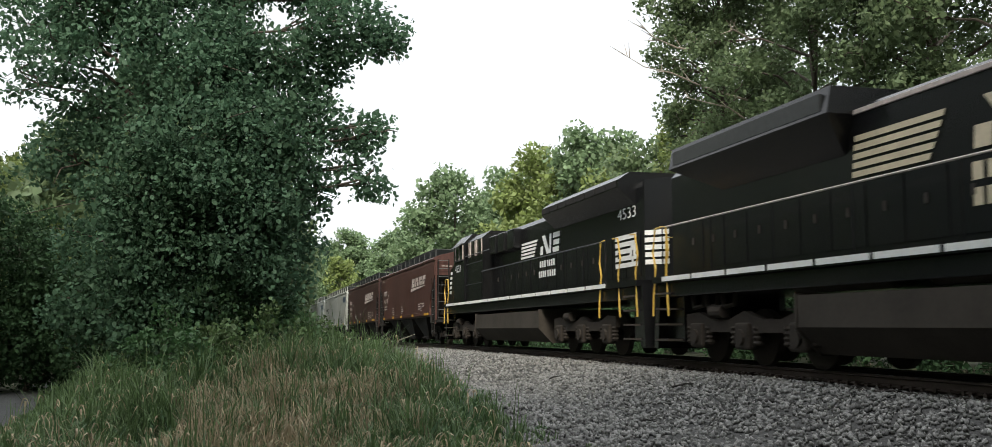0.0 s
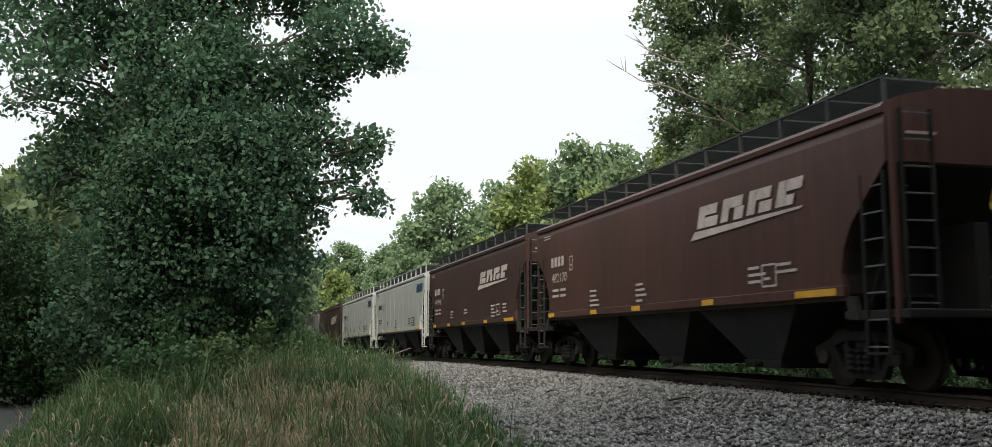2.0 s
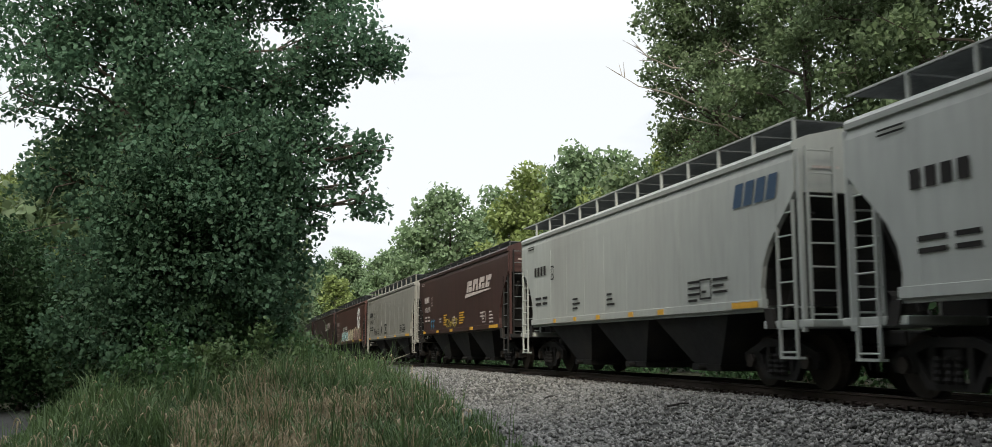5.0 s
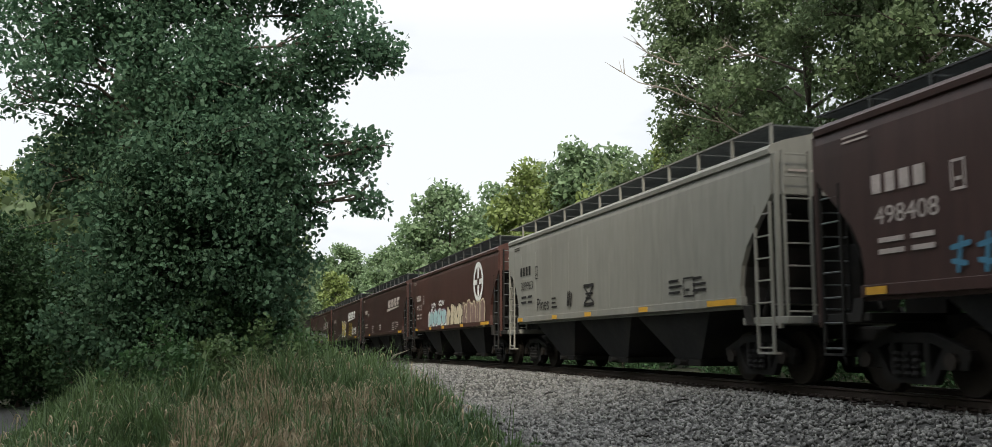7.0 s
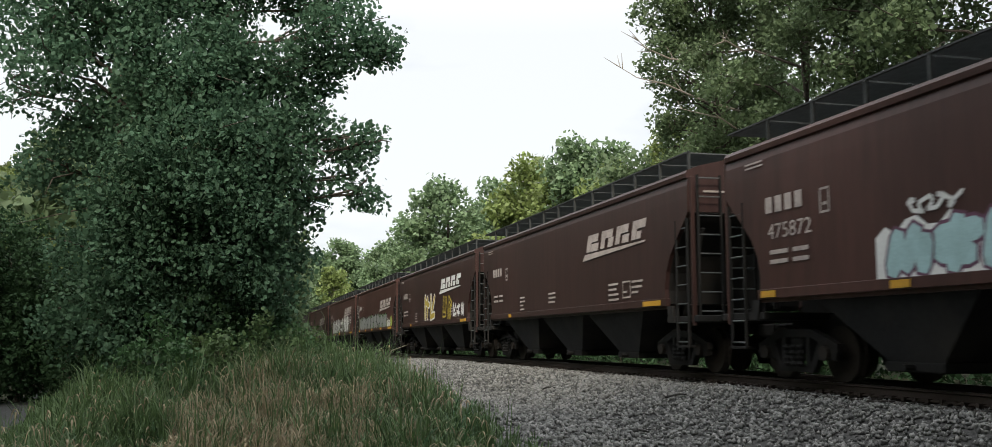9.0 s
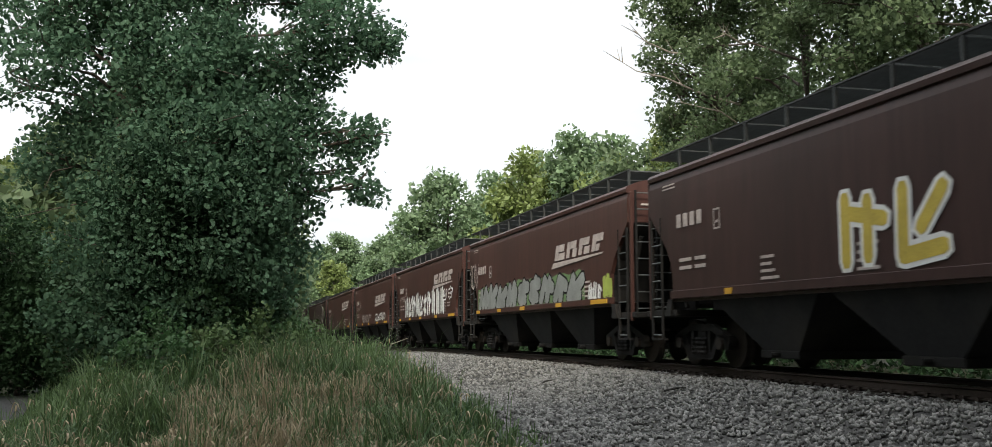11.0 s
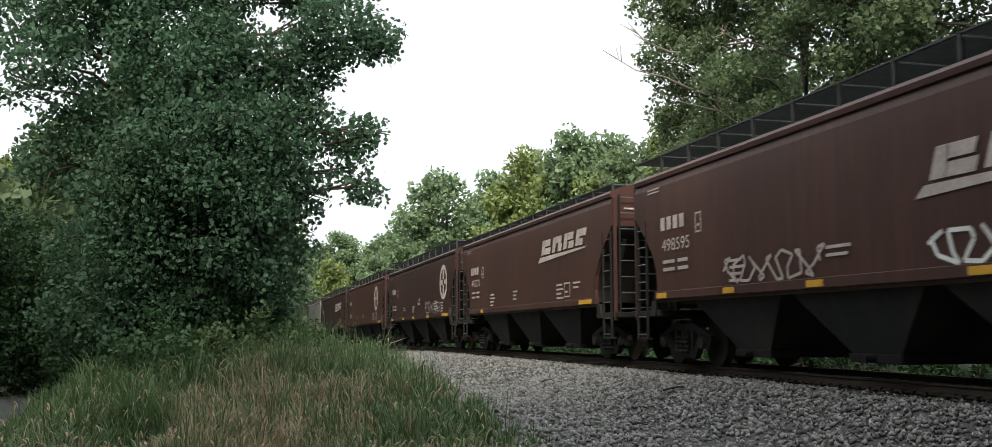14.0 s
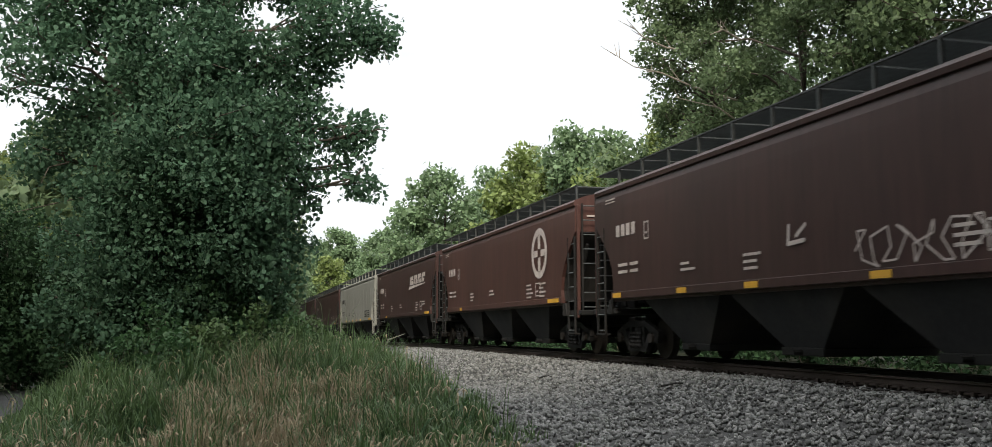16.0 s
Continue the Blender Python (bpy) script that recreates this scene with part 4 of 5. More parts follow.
def spray(car, rng, a0, a1, b0, b1, n, rim, fill, thick=0.2, edge=0.12, slant=0.1, label="spray-painted graffiti stroke shape"):
    """Graffiti: bold abstract stroke shapes, a rim under a fill, one part each."""
    w, hh = (a1 - a0) / n, b1 - b0
    for i in range(n):
        low, high = rng.uniform(0, 0.06) * hh, rng.uniform(0.88, 1.04) * hh
        lines = []
        for line in SIGNS[(rng.randrange(7) + i) % 7]:
            lines.append([(a0 + w * (i + 0.08 + 0.86 * u) + slant * (v - 0.5) * hh + rng.uniform(-.03, .03) * w, b0 + low + thick / 2 + (high - low - thick) * v) for u, v in line])
        if rim:
            part("graffiti", thick_lines(lines, thick + edge, SIDE - 0.004), rim, car, label)
        part("graffiti_fill" if rim else "graffiti", thick_lines(lines, thick, SIDE - 0.009), fill, car, label)


def haze(car, rng, a0, a1, b0, b1, ink, bumps=22):
    """A ragged sprayed background patch."""
    k = bumps
    up = [(a0 + (a1 - a0) * i / k, b1 + (b1 - b0) * rng.uniform(-0.22, 0.05) * (1 if 0 < i < k else 3)) for i in range(k + 1)]
    flat("graffiti_ground", [[(a0, b0), (a1, b0)] + up[::-1]], SIDE - 0.0025, ink, car, "ragged sprayed patch behind graffiti")


def scrawl(car, rng, a0, a1, b0, b1, n, ink, thick=0.045):
    """A thin sprayed tag: joined wavering strokes."""
    bm = bmesh.new()
    k = n * 6
    pts = [(a0 + (a1 - a0) * i / k + 0.35 * (a1 - a0) / n * math.sin(i * 1.9), (b0 + b1) / 2 + (b1 - b0) * 0.5 * math.sin(i * 1.15 + rng.uniform(-.5, .5))) for i in range(k + 1)]
    for (p, q), (r, s) in zip(pts, pts[1:]):
        d = Vector((r - p, s - q))
        if d.length < 1e-4:
            continue
        o = Vector((-d.y, d.x)).normalized() * thick / 2
        vs = [bm.verts.new((SIDE - 0.006, -(u + e * o.x), v + e * o.y)) for u, v, e in ((p, q, -1), (r, s, -1), (r, s, 1), (p, q, 1))]
        bm.faces.new(vs)
    tagged(part("tag", bm, ink, car, "thin sprayed scrawl"), kind="stuff")


def loco_truck(parent, y, flip):
    tr = new("truck")
    tr.parent = parent
    tr.matrix_basis = pose(0, y, 0, 0, 0, 0)
    tagged(tr, "dusty three-axle locomotive truck")
    for s in (-1, 1):
        bm = prism(bmesh.new(), [(-2.45, 0.72), (-2.45, 0.98), (-1.9, 1.02), (-1.3, 0.86), (-0.6, 0.86), (0, 1.02), (0.6, 0.86), (1.3, 0.86), (1.9, 1.02), (2.45, 0.98), (2.45, 0.72), (1.4, 0.62), (-1.4, 0.62)], s * 1.08, s * 1.22)
        part("side_frame", bm, M_TRUCK, tr)
        for q in (-1.9, 0, 1.9):
            bm = drum(bmesh.new(), (s * 0.76, q, 0.53), 0.53, 0.07, "x", 24)
            drum(bm, (s * 0.95, q, 0.53), 0.14, 0.12, "x", 10)
            part("wheel", bm, M_TRUCK, tr)
            bm = box(bmesh.new(), s * 1.08, s * 1.3, q - 0.26, q + 0.26, 0.30, 0.80, 0.05)
            drum(bm, (s * 1.3, q, 0.53), 0.15, 0.05, "x", 12)
            part("journal_box", bm, M_TRUCK, tr)
            for o in (-0.42, 0.42):
                part("spring", coil(s * 1.18, q + o, 0.38, 0.36, 0.10), M_TRUCK, tr)
        part("brake_cylinder", drum(bmesh.new(), (s * 1.25, 0.95, 1.02), 0.13, 0.25, "y", 12), M_TRUCK, tr)
    return tr


def loco(name, label, tank, trucks, ends, handrail_ink):
    """Running gear, frame, tank and end steps of a six-axle locomotive. Lengths run along y."""
    lo = new(name)
    tagged(lo, label, "locomotive", "locomotives of the train")
    y0, y1 = ends
    part("frame", box(bmesh.new(), -1.46, 1.46, y0 + 0.4, y1 - 0.4, 1.36, 1.66, 0.02), M_BLACK, lo)
    part("walkway", box(bmesh.new(), -1.54, 1.54, y0 + 0.3, y1 - 0.3, 1.66, 1.80), M_BLACK, lo)
    k = 13
    step = (y1 - y0 - 3.0) / k
    for s in (-1, 1):
        for i in range(k):
            y = y0 + 2.2 + i * step
            part("sill_stripe", box(bmesh.new(), s * 1.542, s * 1.556, y + 0.05, y + step - 0.05, 1.69, 1.79), M_WHITE, lo, "white reflective sill stripe")
    part("fuel_tank", prism(bmesh.new(), [(-1.48, 1.24), (-1.48, 0.72), (-1.05, 0.28), (1.05, 0.28), (1.48, 0.72), (1.48, 1.24)], *tank, "y"), M_TANK, lo, "dusty brown fuel tank")
    for y in (tank[0] + 0.01, tank[1] - 0.01):
        part("tank_rib", prism(bmesh.new(), [(-1.50, 1.28), (-1.50, 0.70), (-1.06, 0.25), (1.06, 0.25), (1.50, 0.70), (1.50, 1.28)], y - 0.03, y + 0.03, "y"), M_TANK, lo)
    for y in trucks:
        loco_truck(lo, y, 0)
    for e, ye in ((-1, y0), (1, y1)):
        part("pilot", prism(bmesh.new(), [(ye - e * 0.5, 1.7), (ye - e * 0.25, 1.7), (ye - e * 0.1, 0.25), (ye - e * 0.3, 0.25)], -1.42, 1.42), M_BLACK, lo)
        part("coupler", box(bmesh.new(), -0.17, 0.17, ye - e * 0.3, ye + e * 0.25, 0.72, 1.0, 0.04), M_UNDER, lo)
        for s in (-1, 1):
            part("step_well", box(bmesh.new(), s * 1.05, s * 1.2, ye - e * 1.2, ye - e * 0.35, 0.4, 1.66), M_BLACK, lo)
            for q in range(4):
                part("step", box(bmesh.new(), s * 1.1, s * 1.54, ye - e * 1.1, ye - e * 0.45, 0.42 + 0.33 * q, 0.46 + 0.33 * q), M_TANK, lo)
            for q, kink in ((0.3, 0.12), (1.35, 0.14), (2.75, -0.12)) if e < 0 else ((0.3, 0.12), (1.1, -0.12)):
                part("grab_rail", rod(bmesh.new(), [(s * 1.52, ye - e * q, 0.95), (s * 1.52, ye - e * (q + kink * 0.3), 1.35), (s * 1.5, ye - e * (q + kink), 2.0), (s * 1.5, ye - e * (q - 0.02), 2.35), (s * 1.5, ye - e * (q + kink), 2.86), (s * 1.5, ye - e * (q + kink * 3.2), 2.88)], 0.024, 6), M_HANDRAIL, lo, "yellow grab rail")
        for x in (-0.75, 0.75):
            part("end_rail", rod(bmesh.new(), [(x, ye - e * 0.4, 1.8), (x, ye - e * 0.35, 2.8), (x * 0.4, ye - e * 0.35, 2.8)], 0.022, 6), M_HANDRAIL, lo, "yellow end rail")
    return lo


def hood(lo, y0, y1, top, doors, seed):
    part("hood", prism(bmesh.new(), [(-1.0, 1.80), (-1.0, top - 0.18), (-0.84, top), (0.84, top), (1.0, top - 0.18), (1.0, 1.80)], y0, y1, "y"), M_BLACK, lo)
    k = int((y1 - y0 - 0.3) / 0.92)
    for i in range(k):
        y = y0 + 0.2 + i * 0.92
        part("hood_door", box(bmesh.new(), -1.016, -1.001, y, y + 0.87, 1.95, 3.0, 0.004), M_BLACK, lo)
        part("latch", box(bmesh.new(), -1.035, -1.016, y + 0.4, y + 0.46, 2.45, 2.6), M_TANK, lo)


def handrail(lo, y0, y1, ink):
    for s in (-1, 1):
        part("handrail", rod(bmesh.new(), [(s * 1.5, y0, 2.86), (s * 1.5, y1, 2.86)], 0.02, 6), ink, lo)
        k = 9
        for i in range(k):
            y = y0 + (y1 - y0) * i / (k - 1)
            part("stanchion", rod(bmesh.new(), [(s * 1.5, y, 1.80), (s * 1.5, y, 2.86)], 0.016, 5), M_BLACK, lo)


def stripes(lo, name, a0, a1, b0, b1, n, x, ink, slant=0.25, taper=0.0):
    h = (b1 - b0) / n
    for i in range(n):
        z, q = b0 + h * i, slant * (h * i)
        flat(name, [[(a0 + q * 0.3, z), (a1 + q - taper * (n - 1 - i), z), (a1 + q + slant * h * 0.66 - taper * (n - 1 - i), z + h * 0.66), (a0 + q * 0.3, z + h * 0.66)]], x, ink, lo)


def monogram(lo, a, b, w, h, x, ink):
    """Interlaced initials drawn as plain slanted blocks."""
    flat("monogram", [rect(a, b, w * 0.15, h * 0.45, 0.1), [(a + w * 0.1, b + h), (a + w * 0.26, b + h), (a + w * 0.5, b), (a + w * 0.34, b)], rect(a + w * 0.46, b, w * 0.1, h, 0.12), rect(a + w * 0.64, b, w * 0.3, h * 0.26, 0.12), rect(a + w * 0.68, b + h * 0.37, w * 0.28, h * 0.26, 0.12), rect(a + w * 0.66, b + h * 0.74, w * 0.34, h * 0.26, 0.12)], x, ink, lo, "block monogram in plain shapes")


def build_locos():
    # trailing engine: cab towards the wagons
    a = loco("locomotive", "dusty black six-axle diesel locomotive with white stripes and sill line", (-2.95, 5.3), (-6.1, 8.05), (-10.95, 11.35), M_GRATE)
    hood(a, -9.9, 4.4, 4.28, True, 1)
    part("hood_end", prism(bmesh.new(), [(-1.0, 1.80), (-1.0, 4.26), (1.0, 4.26), (1.0, 1.80)], -9.9, -9.95, "y"), M_BLACK, a)
    bm = bmesh.new()
    vs = [[bm.verts.new((x, y, z)) for x, y in ((-0.99, -9.95), (-0.45, -10.6), (0.45, -10.6), (0.99, -9.95))] for z in (1.8, 4.26)]
    for i in range(4):
        bm.faces.new((vs[0][i], vs[0][(i + 1) % 4], vs[1][(i + 1) % 4], vs[1][i]))
    bm.faces.new(vs[1]), bm.faces.new(vs[0])
    bmesh.ops.recalc_face_normals(bm, faces=bm.faces[:])
    part("hood_nose", bm, M_BLACK, a)
    part("radiator_cab", prism(bmesh.new(), [(-1.02, 3.72), (-1.45, 4.12), (-1.45, 4.32), (-1.15, 4.52), (1.15, 4.52), (1.45, 4.32), (1.45, 4.12), (1.02, 3.72)], -9.45, -3.2, "y"), M_BLACK, a)
    for i in range(8):
        part("radiator_grille", box(bmesh.new(), -1.462, -1.451, -9.3 + 0.76 * i, -8.6 + 0.76 * i, 4.15, 4.30), M_UNDER, a)
    part("exhaust", box(bmesh.new(), -0.5, 0.5, -1.6, -0.5, 4.28, 4.46, 0.05), M_UNDER, a)
    part("inverter_cabinet", prism(bmesh.new(), [(-1.42, 1.80), (-1.42, 4.18), (-1.1, 4.45), (1.1, 4.45), (1.42, 4.18), (1.42, 1.80)], 4.4, 7.2, "y"), M_BLACK, a)
    for y in (4.5, 5.3, 5.55, 6.35, 6.6):
        part("cabinet_post", box(bmesh.new(), -1.445, -1.421, y, y + 0.07, 3.55, 4.15), M_FADED, a, "pale upright trim strip")
    part("cabinet_rail", rod(bmesh.new(), [(-1.47, 3.2, 3.62), (-1.47, 7.2, 3.62)], 0.018, 5), M_GRATE, a)
    part("cabinet_seam", box(bmesh.new(), -1.432, -1.421, 4.45, 7.15, 3.28, 3.31), M_GRATE, a)
    part("cabinet_seam", box(bmesh.new(), -1.432, -1.421, 4.45, 7.15, 2.46, 2.48), M_GRATE, a)
    for q in (0.6, 1.9, 3.1):
        part("blower_housing", box(bmesh.new(), -1.28, -0.95, q, q + 0.85, 3.45, 4.15, 0.04), M_BLACK, a)
    # cab and nose
    part("cab", prism(bmesh.new(), [(-1.5, 1.80), (-1.5, 4.20), (-1.15, 4.58), (1.15, 4.58), (1.5, 4.20), (1.5, 1.80)], 7.2, 9.2, "y"), M_BLACK, a, "black locomotive cab")
    part("nose", prism(bmesh.new(), [(9.2, 1.80), (9.2, 3.75), (9.45, 3.6), (10.75, 3.3), (11.15, 2.7), (11.15, 1.80)], -1.3, 1.3), M_BLACK, a, "black sloping nose")
    for y, w in ((7.45, 0.62), (8.1, 0.62)):
        part("window", box(bmesh.new(), -1.512, -1.5, y, y + w, 3.58, 4.1, 0.003), M_GLASS, a, "dark cab window")
    for y in (7.38, 8.06, 8.74):
        part("window_post", box(bmesh.new(), -1.53, -1.501, y, y + 0.05, 3.52, 4.14), M_FADED, a)
    part("window_sill", box(bmesh.new(), -1.55, -1.501, 7.38, 8.79, 3.50, 3.55), M_GRATE, a)
    part("sun_visor", prism(bmesh.new(), [(-1.5, 4.20), (-1.74, 4.02), (-1.75, 4.04), (-1.51, 4.24)], 7.5, 8.7, "y"), M_GRATE, a)
    handrail(a, -8.6, 4.2, M_GRATE)
    x = -1.022
    stripes(a, "hood_stripe", -0.55, 1.0, 3.05, 3.62, 5, x, M_WHITE, 0.7)
    monogram(a, 1.65, 3.04, 2.0, 0.60, x, M_WHITE)
    flat("name_bars", [rect(1.6 + 0.23 * i, 2.64, 0.16, 0.20) for i in range(7)] + [rect(1.5 + 0.22 * i, 2.32, 0.15, 0.20) for i in range(8)], x, M_WHITE, a, "two rows of white bars")["kind"] = "stuff"
    lettering("4533", 8.3, 3.42, 0.40, x - 0.004, M_WHITE, a, "number", "white road number", 1.55)
    lettering("4533", -8.85, 3.06, 0.42, -1.508, M_WHITE, a, "number", "white road number", 1.25)
    stripes(a, "end_stripe", 8.12, 9.5, 2.2, 3.08, 5, x - 0.004, M_WHITE, 0.0, -0.02)
    for i in range(5):
        bm = bmesh.new()
        z = 2.2 + 0.176 * i
        bm.faces.new([bm.verts.new(p) for p in ((-1.004, -9.965, z), (-0.60, -10.452, z), (-0.60, -10.452, z + 0.116), (-1.004, -9.965, z + 0.116))])
        part("end_stripe", bm, M_WHITE, a, "white stripe on the tapered hood end")
    flat("end_patch", [rect(9.05, 2.42, 0.36, 0.34, 0.3), rect(9.2, 2.3, 0.12, 0.1)], x - 0.008, M_WHITE, a)
    for i in range(5):
        flat("nose_stripe", [rect(-10.95 + 0.06 * i, 2.24 + 0.21 * i, 0.42 - 0.01 * i, 0.12, 0.1)], -1.306, M_WHITE, a)
    # leading engine: flared radiators at its tail
    b = loco("locomotive", "black six-axle diesel locomotive with flared radiators and cream stripes", (-4.6, 5.1), (-7.2, 7.3), (-11.0, 11.1), M_WHITE)
    hood(b, -6.5, 10.85, 4.22, True, 2)
    part("roof_edge", box(bmesh.new(), -1.03, -0.96, -6.5, 4.2, 4.04, 4.12, 0.01), M_FADED, b, "pale strip along the roof edge")
    bm = bmesh.new()
    lo_ring = [bm.verts.new(p) for p in ((-1.01, 4.3, 3.45), (-1.01, 8.4, 3.45), (1.01, 8.4, 3.45), (1.01, 4.3, 3.45))]
    mid = [bm.verts.new(p) for p in ((-1.5, 4.0, 4.06), (-1.5, 9.9, 4.06), (1.5, 9.9, 4.06), (1.5, 4.0, 4.06))]
    hi = [bm.verts.new(p) for p in ((-1.42, 4.0, 4.50), (-1.42, 9.9, 4.50), (1.42, 9.9, 4.50), (1.42, 4.0, 4.50))]
    for p, q in ((lo_ring, mid), (mid, hi)):
        for i in range(4):
            bm.faces.new((p[i], p[(i + 1) % 4], q[(i + 1) % 4], q[i]))
    bm.faces.new(hi), bm.faces.new(lo_ring)
    bmesh.ops.recalc_face_normals(bm, faces=bm.faces[:])
    part("radiator_cab", bm, M_BLACK, b, "flared black radiator housing")
    part("radiator_grille", box(bmesh.new(), -1.50, -1.45, 4.2, 9.7, 4.12, 4.40), M_GRATE, b, "dusty grey radiator screen")
    for k in range(2):
        part("air_reservoir", drum(bmesh.new(), (-1.22, 4.1 - 3.4 * k, 1.47), 0.19, 1.25, "y", 14), M_TANK, b, "long dusty air reservoir")
    for y in (9.5, 8.9, 8.2):
        part("piping", rod(bmesh.new(), [(-1.2, y, 1.4), (-1.25, y - 0.2, 1.1), (-1.2, y - 0.5, 1.15), (-1.2, y - 0.55, 1.4)], 0.05, 6), M_TRUCK, b)
    handrail(b, -8.0, 10.3, M_FADED)
    stripes(b, "hood_stripe", -4.1, -2.3, 3.05, 3.75, 5, x, M_CREAM, 0.55)
    monogram(b, -1.45, 3.05, 2.2, 0.68, x, M_CREAM)
    flat("name_bars", [rect(-1.5 + 0.28 * i, 2.64, 0.2, 0.24) for i in range(7)] + [rect(-1.5 + 0.25 * i, 2.3, 0.18, 0.24) for i in range(8)], x, M_CREAM, b, "two rows of cream bars")["kind"] = "stuff"
    return a, b


# wagons in order from the engines: middle of the body along the line, half the body's length
PLACES = ((52.69, 8.22), (69.92, 7.70), (86.67, 7.85), (103.82, 7.85), (121.13, 7.85), (138.53, 8.22), (156.29, 8.22), (174.32, 8.22), (192.08, 8.22), (209.20, 7.70),
          (225.88, 7.70), (242.79, 7.70), (259.63, 7.70), (276.94, 8.22), (294.87, 8.22)) + tuple((312.7 + 17.6 * i, 8.22) for i in range(11))


def build_train():
    rng = random.Random(21)
    out = []
    a, b = build_locos()
    out += [(a, 31.55), (b, 9.2)]
    bases = {H: hopper_base(H) for H in (7.70, 7.85, 8.22)}
    tag = "brown covered hopper wagon with white lettering"
    # paint, emblem, its ink, number, where the emblem begins and its height
    specs = {
        0: (M_BROWN, "word", M_FADED, "482170", 2.14, 2.68), 1: (M_BROWN_DARK, "word", M_FADED, "491946", 1.65, 2.63), 2: (M_GREY, "slant", M_BLUE, None, 5.85, 3.2), 3: (M_GREY, "slant", M_BLUE, None, 5.85, 3.2),
        4: (M_BROWN_DARK, "word", M_FADED, "498408", 1.72, 2.63), 5: (M_TAN, "none", M_BLUE, "309963", 0, 0), 6: (M_BROWN, "round", M_WHITE, "475872", 5.46, 3.0), 7: (M_BROWN_DARK, "word", M_FADED, None, 2.17, 2.67),
        8: (M_BROWN_DARK, "word", M_WHITE, None, 1.97, 2.66), 9: (M_BROWN, "word", M_FADED, None, 2.19, 2.47), 10: (M_BROWN, "word", M_FADED, "477126", 2.03, 2.66), 11: (M_BROWN, "word", M_FADED, "498595", 1.68, 2.44),
        12: (M_BROWN, "word", M_FADED, "495276", 2.01, 2.69), 13: (M_BROWN_DARK, "round", M_FADED, None, 6.09, 2.83), 14: (M_BROWN, "round", M_FADED, None, 5.2, 2.87), 15: (M_BROWN_DARK, "word", M_FADED, None, 2.0, 2.66), 16: (M_TAN, "none", M_BLUE, None, 0, 0),
        17: (M_BROWN_DARK, "none", M_FADED, None, 0, 0), 18: (M_BROWN_DARK, "none", M_FADED, None, 0, 0), 19: (M_TAN, "none", M_BLUE, None, 0, 0)}
    for i, (middle, H) in enumerate(PLACES):
        paint, logo, ink, number, la, lb = specs.get(i, (M_BROWN_DARK, "none", M_FADED, None, 0, 0))
        car = copy_thing(bases[H], Matrix())
        grey = paint in (M_GREY, M_TAN)
        if i in (4, 12):
            # wagons with a low walkway close over the roof
            for o in car.children:
                if o.name.split(".")[0] in ("walkway", "walkway_edge", "bracket"):
                    o.location.z -= 0.2
        repaint(car, paint, paint if grey else None)
        label = "pale grey covered hopper wagon with light ladders" if grey else tag
        if i in (6, 9, 10):
            label = "brown covered hopper wagon with graffiti along its side"
        tagged(car, label, "freight wagon", "hopper wagons of the train")
        small_print(car, rng, M_UNDER if grey else M_FADED, H, i == 4)
        if logo == "word":
            wordmark(car, la, lb, 4.2, ink)
        elif logo == "round":
            round_emblem(car, la, lb, 0.74, ink)
        elif logo == "slant":
            flat("wordmark", [rect(la + 0.38 * k, lb, 0.30, 0.42, 0.3) for k in range(4)], SIDE - 0.004, ink, car, "dark slanted block emblem")
        if number:
            lettering(number, 1.45 - H, 2.36, 0.36, SIDE - 0.004, M_UNDER if grey else M_FADED, car, "number", "stencilled wagon number", 1.22)
        if i in (0, 1, 4, 5, 6, 9, 10, 11, 13):
            reflectors(car, ((H - 2.35, 1.1), (2.6, 0.45), (-0.9, 0.45), (-3.6, 0.4), (1.2 - H, 0.45)))
        elif grey:
            reflectors(car, ((H - 2.1, 0.9), (2.5, 0.3), (0.9, 0.25), (-1.2, 0.25), (-2.9, 0.2), (-4.6, 0.2)))
        else:
            reflectors(car, ((H - 2.2, 0.9), (-4.8, 0.25)))
        if i == 10:
            spray(car, rng, -4.75, 4.6, 1.46, 2.66, 10, M_SILVER, M_WHITE, 0.19, 0.09, 0.04)
            spray(car, rng, 4.2, 6.1, 2.1, 2.58, 2, M_WHITE, M_BROWN, 0.10, 0.12, 0.4)
        if i == 6:
            haze(car, rng, -3.9, 0.0, 1.44, 2.3, M_WHITE, 18)
            spray(car, rng, -3.65, -0.1, 1.5, 2.28, 4, M_PLUM, M_AQUA, 0.30, 0.10, 0.12)
            scrawl(car, rng, -3.2, -2.2, 2.36, 2.56, 3, M_WHITE, 0.06)
            scrawl(car, rng, -1.6, -0.5, 2.40, 2.62, 3, M_WHITE, 0.06)
            spray(car, rng, 0.05, 2.9, 1.42, 2.42, 4, M_UNDER, M_CREAM, 0.28, 0.08, 0.05)
            spray(car, rng, 2.95, 6.45, 1.36, 2.42, 5, M_CREAM, M_DUSKY, 0.24, 0.14, 0.05)
        if i == 9:
            haze(car, rng, -6.3, 4.9, 1.40, 2.36, M_GREEN, 26)
            spray(car, rng, -6.1, 4.8, 1.40, 2.40, 9, M_UNDER, M_SILVER, 0.36, 0.12, 0.35)
            spray(car, rng, 5.15, 6.1, 1.45, 1.95, 3, None, M_WHITE, 0.09, 0, 0.1)
            spray(car, rng, 6.15, 6.75, 1.45, 2.1, 1, None, M_LIME, 0.22, 0, 0.0)
            scrawl(car, rng, -7.5, -6.3, 2.3, 3.25, 3, M_FADED, 0.04)
        if i == 11:
            scrawl(car, rng, -3.6, -0.4, 1.56, 2.05, 6, M_FADED, 0.05)
            scrawl(car, rng, 1.9, 5.7, 1.55, 2.0, 7, M_WHITE, 0.06)
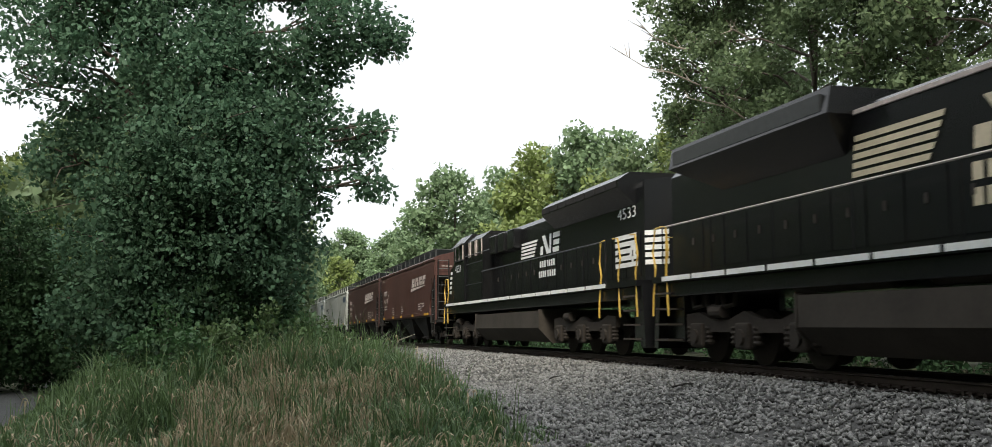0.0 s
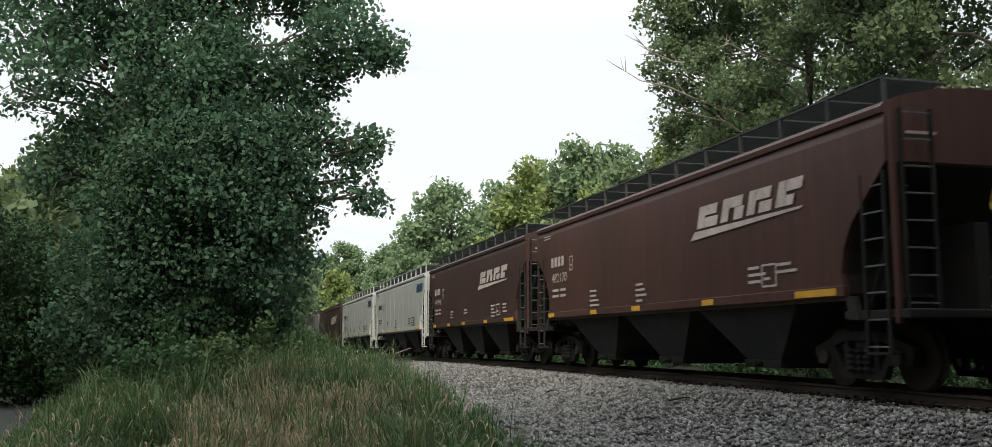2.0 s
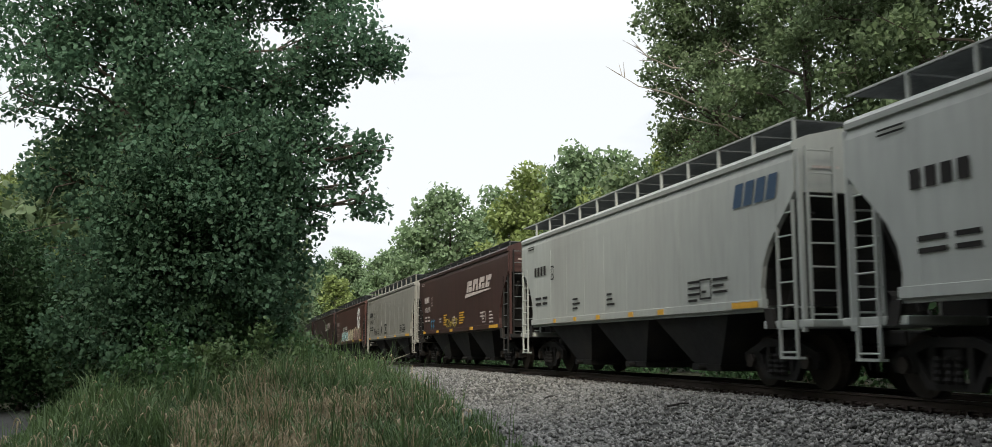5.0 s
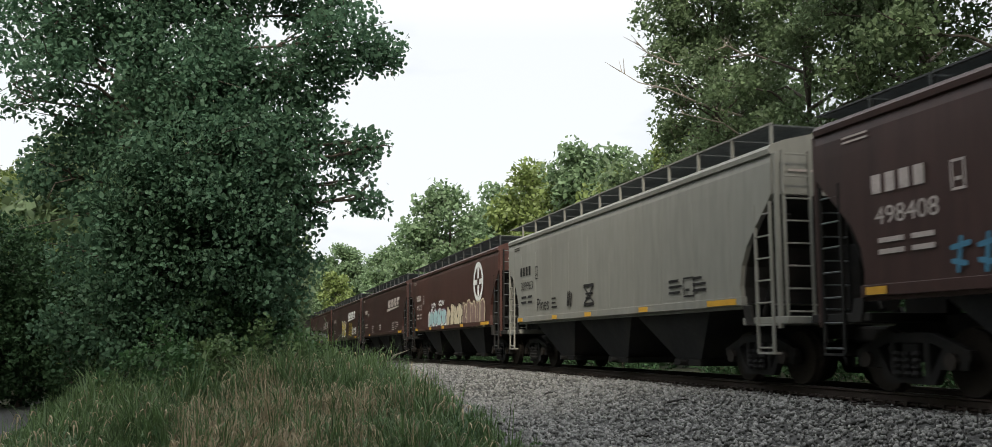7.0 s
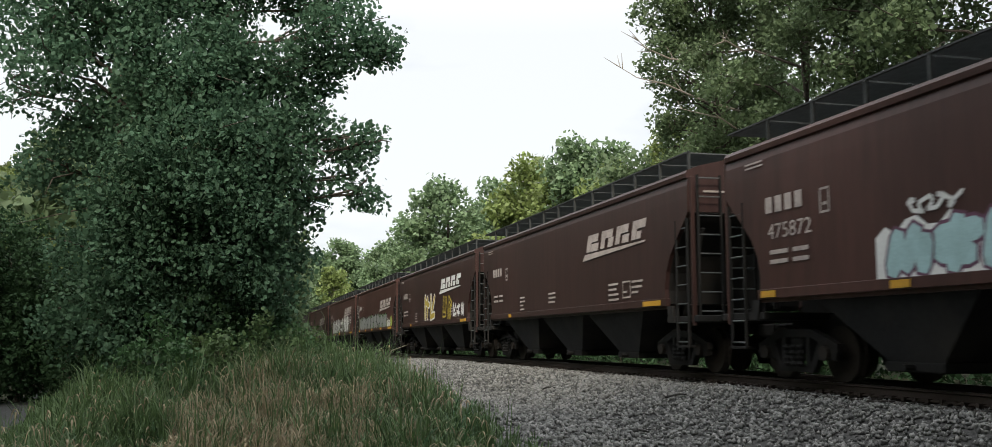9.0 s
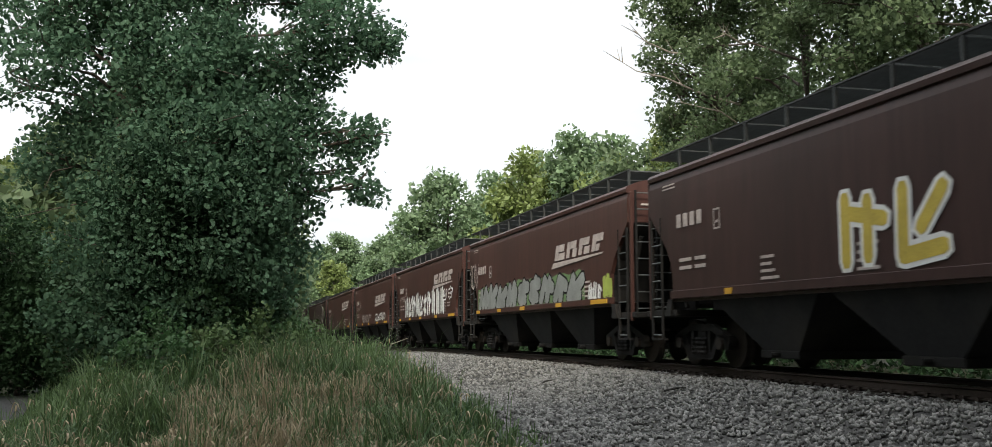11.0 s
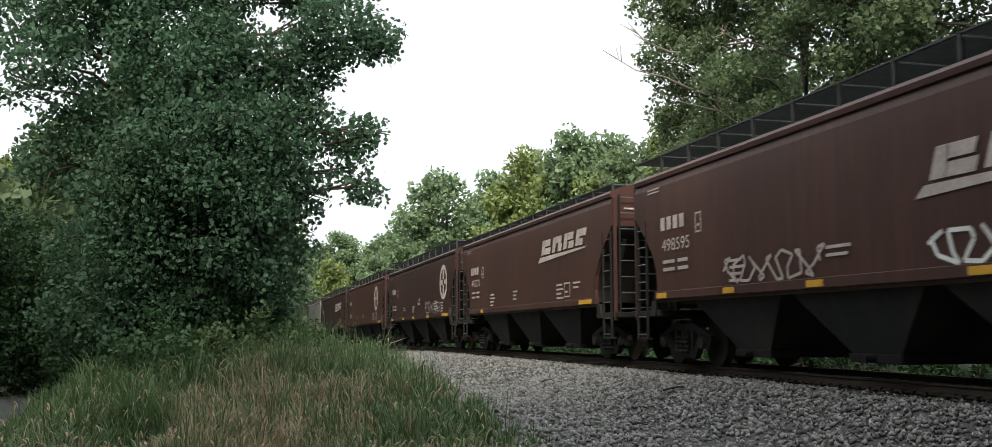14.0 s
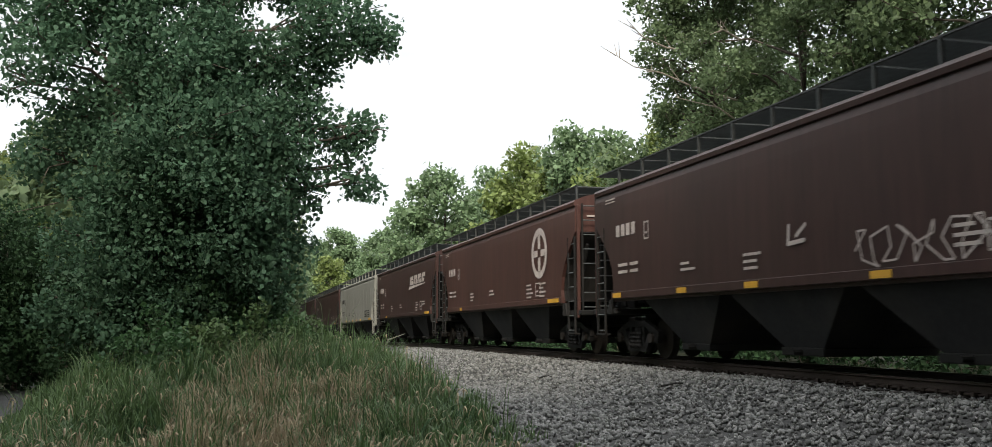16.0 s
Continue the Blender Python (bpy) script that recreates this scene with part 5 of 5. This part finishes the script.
        if i == 8:
            spray(car, rng, -1.4, 1.2, 1.55, 2.8, 2, M_WHITE, M_GOLD, 0.22, 0.14, 0.0)
            spray(car, rng, 2.6, 4.5, 1.6, 2.5, 2, M_GOLD, M_BROWN_DARK, 0.10, 0.16)
            spray(car, rng, 4.6, 6.7, 1.58, 2.2, 3, None, M_WHITE, 0.12)
        if i == 4:
            spray(car, rng, -5.0, -4.05, 1.55, 2.1, 2, None, M_TEAL, 0.07)
            scrawl(car, rng, -1.9, -0.1 + 0.5, 1.58, 1.95, 5, M_GOLD, 0.04)
        if i == 5:
            lettering("Pines", -5.1, 1.68, 0.52, SIDE - 0.004, M_UNDER, car, "tag", "black sprayed word", 1.1)
            spray(car, rng, -2.4, -1.85, 1.66, 2.15, 1, None, M_UNDER, 0.10)
            flat("tag", [rect(-1.0, 1.66, 0.75, 0.08), rect(-1.0, 2.14, 0.75, 0.08), [(-1.0, 2.14), (-0.9, 2.14), (-0.25, 1.745), (-0.35, 1.745)]], SIDE - 0.006, M_UNDER, car)
            flat("tag", [[(-0.35, 2.14), (-0.25, 2.14), (-0.9, 1.745), (-1.0, 1.745)]], SIDE - 0.007, M_UNDER, car)
        if i == 13:
            spray(car, rng, 0.36, 1.1, 1.98, 2.4, 1, None, M_FADED, 0.07)
            scrawl(car, rng, 2.25, 4.9, 1.55, 2.1, 5, M_FADED, 0.03)
        if grey:
            for q in range(10):
                y = -H + 1.5 + (2 * H - 3.0) * q / 9
                part("rib", box(bmesh.new(), -1.591, -1.586, y - 0.02, y + 0.02, 1.54, 3.46), paint, car)
        out.append((car, middle))
    for base in bases.values():
        for o in (base, *base.children_recursive):
            bpy.data.objects.remove(o)
    return out


TRAIN = build_train()

# how far the train has rolled: seconds, metres
ROLL = ((0, 0.0), (0.5, 8.15), (1, 16.4), (1.5, 24.65), (2, 32.85), (2.5, 41.1), (3, 49.4), (3.5, 57.65), (4, 65.9), (6.5, 107.05), (7, 115.7), (7.5, 123.6),
        (8, 131.9), (8.5, 140.15), (9, 148.4), (11.5, 189.25), (12, 197.9), (12.5, 205.7), (13, 213.9), (13.5, 222.15), (14, 230.2), (14.5, 238.15), (15, 246.55), (15.5, 254.5), (16, 262.5))


def motions():
    for thing, s in TRAIN:
        rows = []
        for t, u in ROLL:
            x, z, sx, sz = along(s - u)
            rows.append((t, pose(x, s - u, z, math.degrees(math.atan(sz)), 0, -math.degrees(math.atan(sx)))))
        walk(thing, rows)


motions()
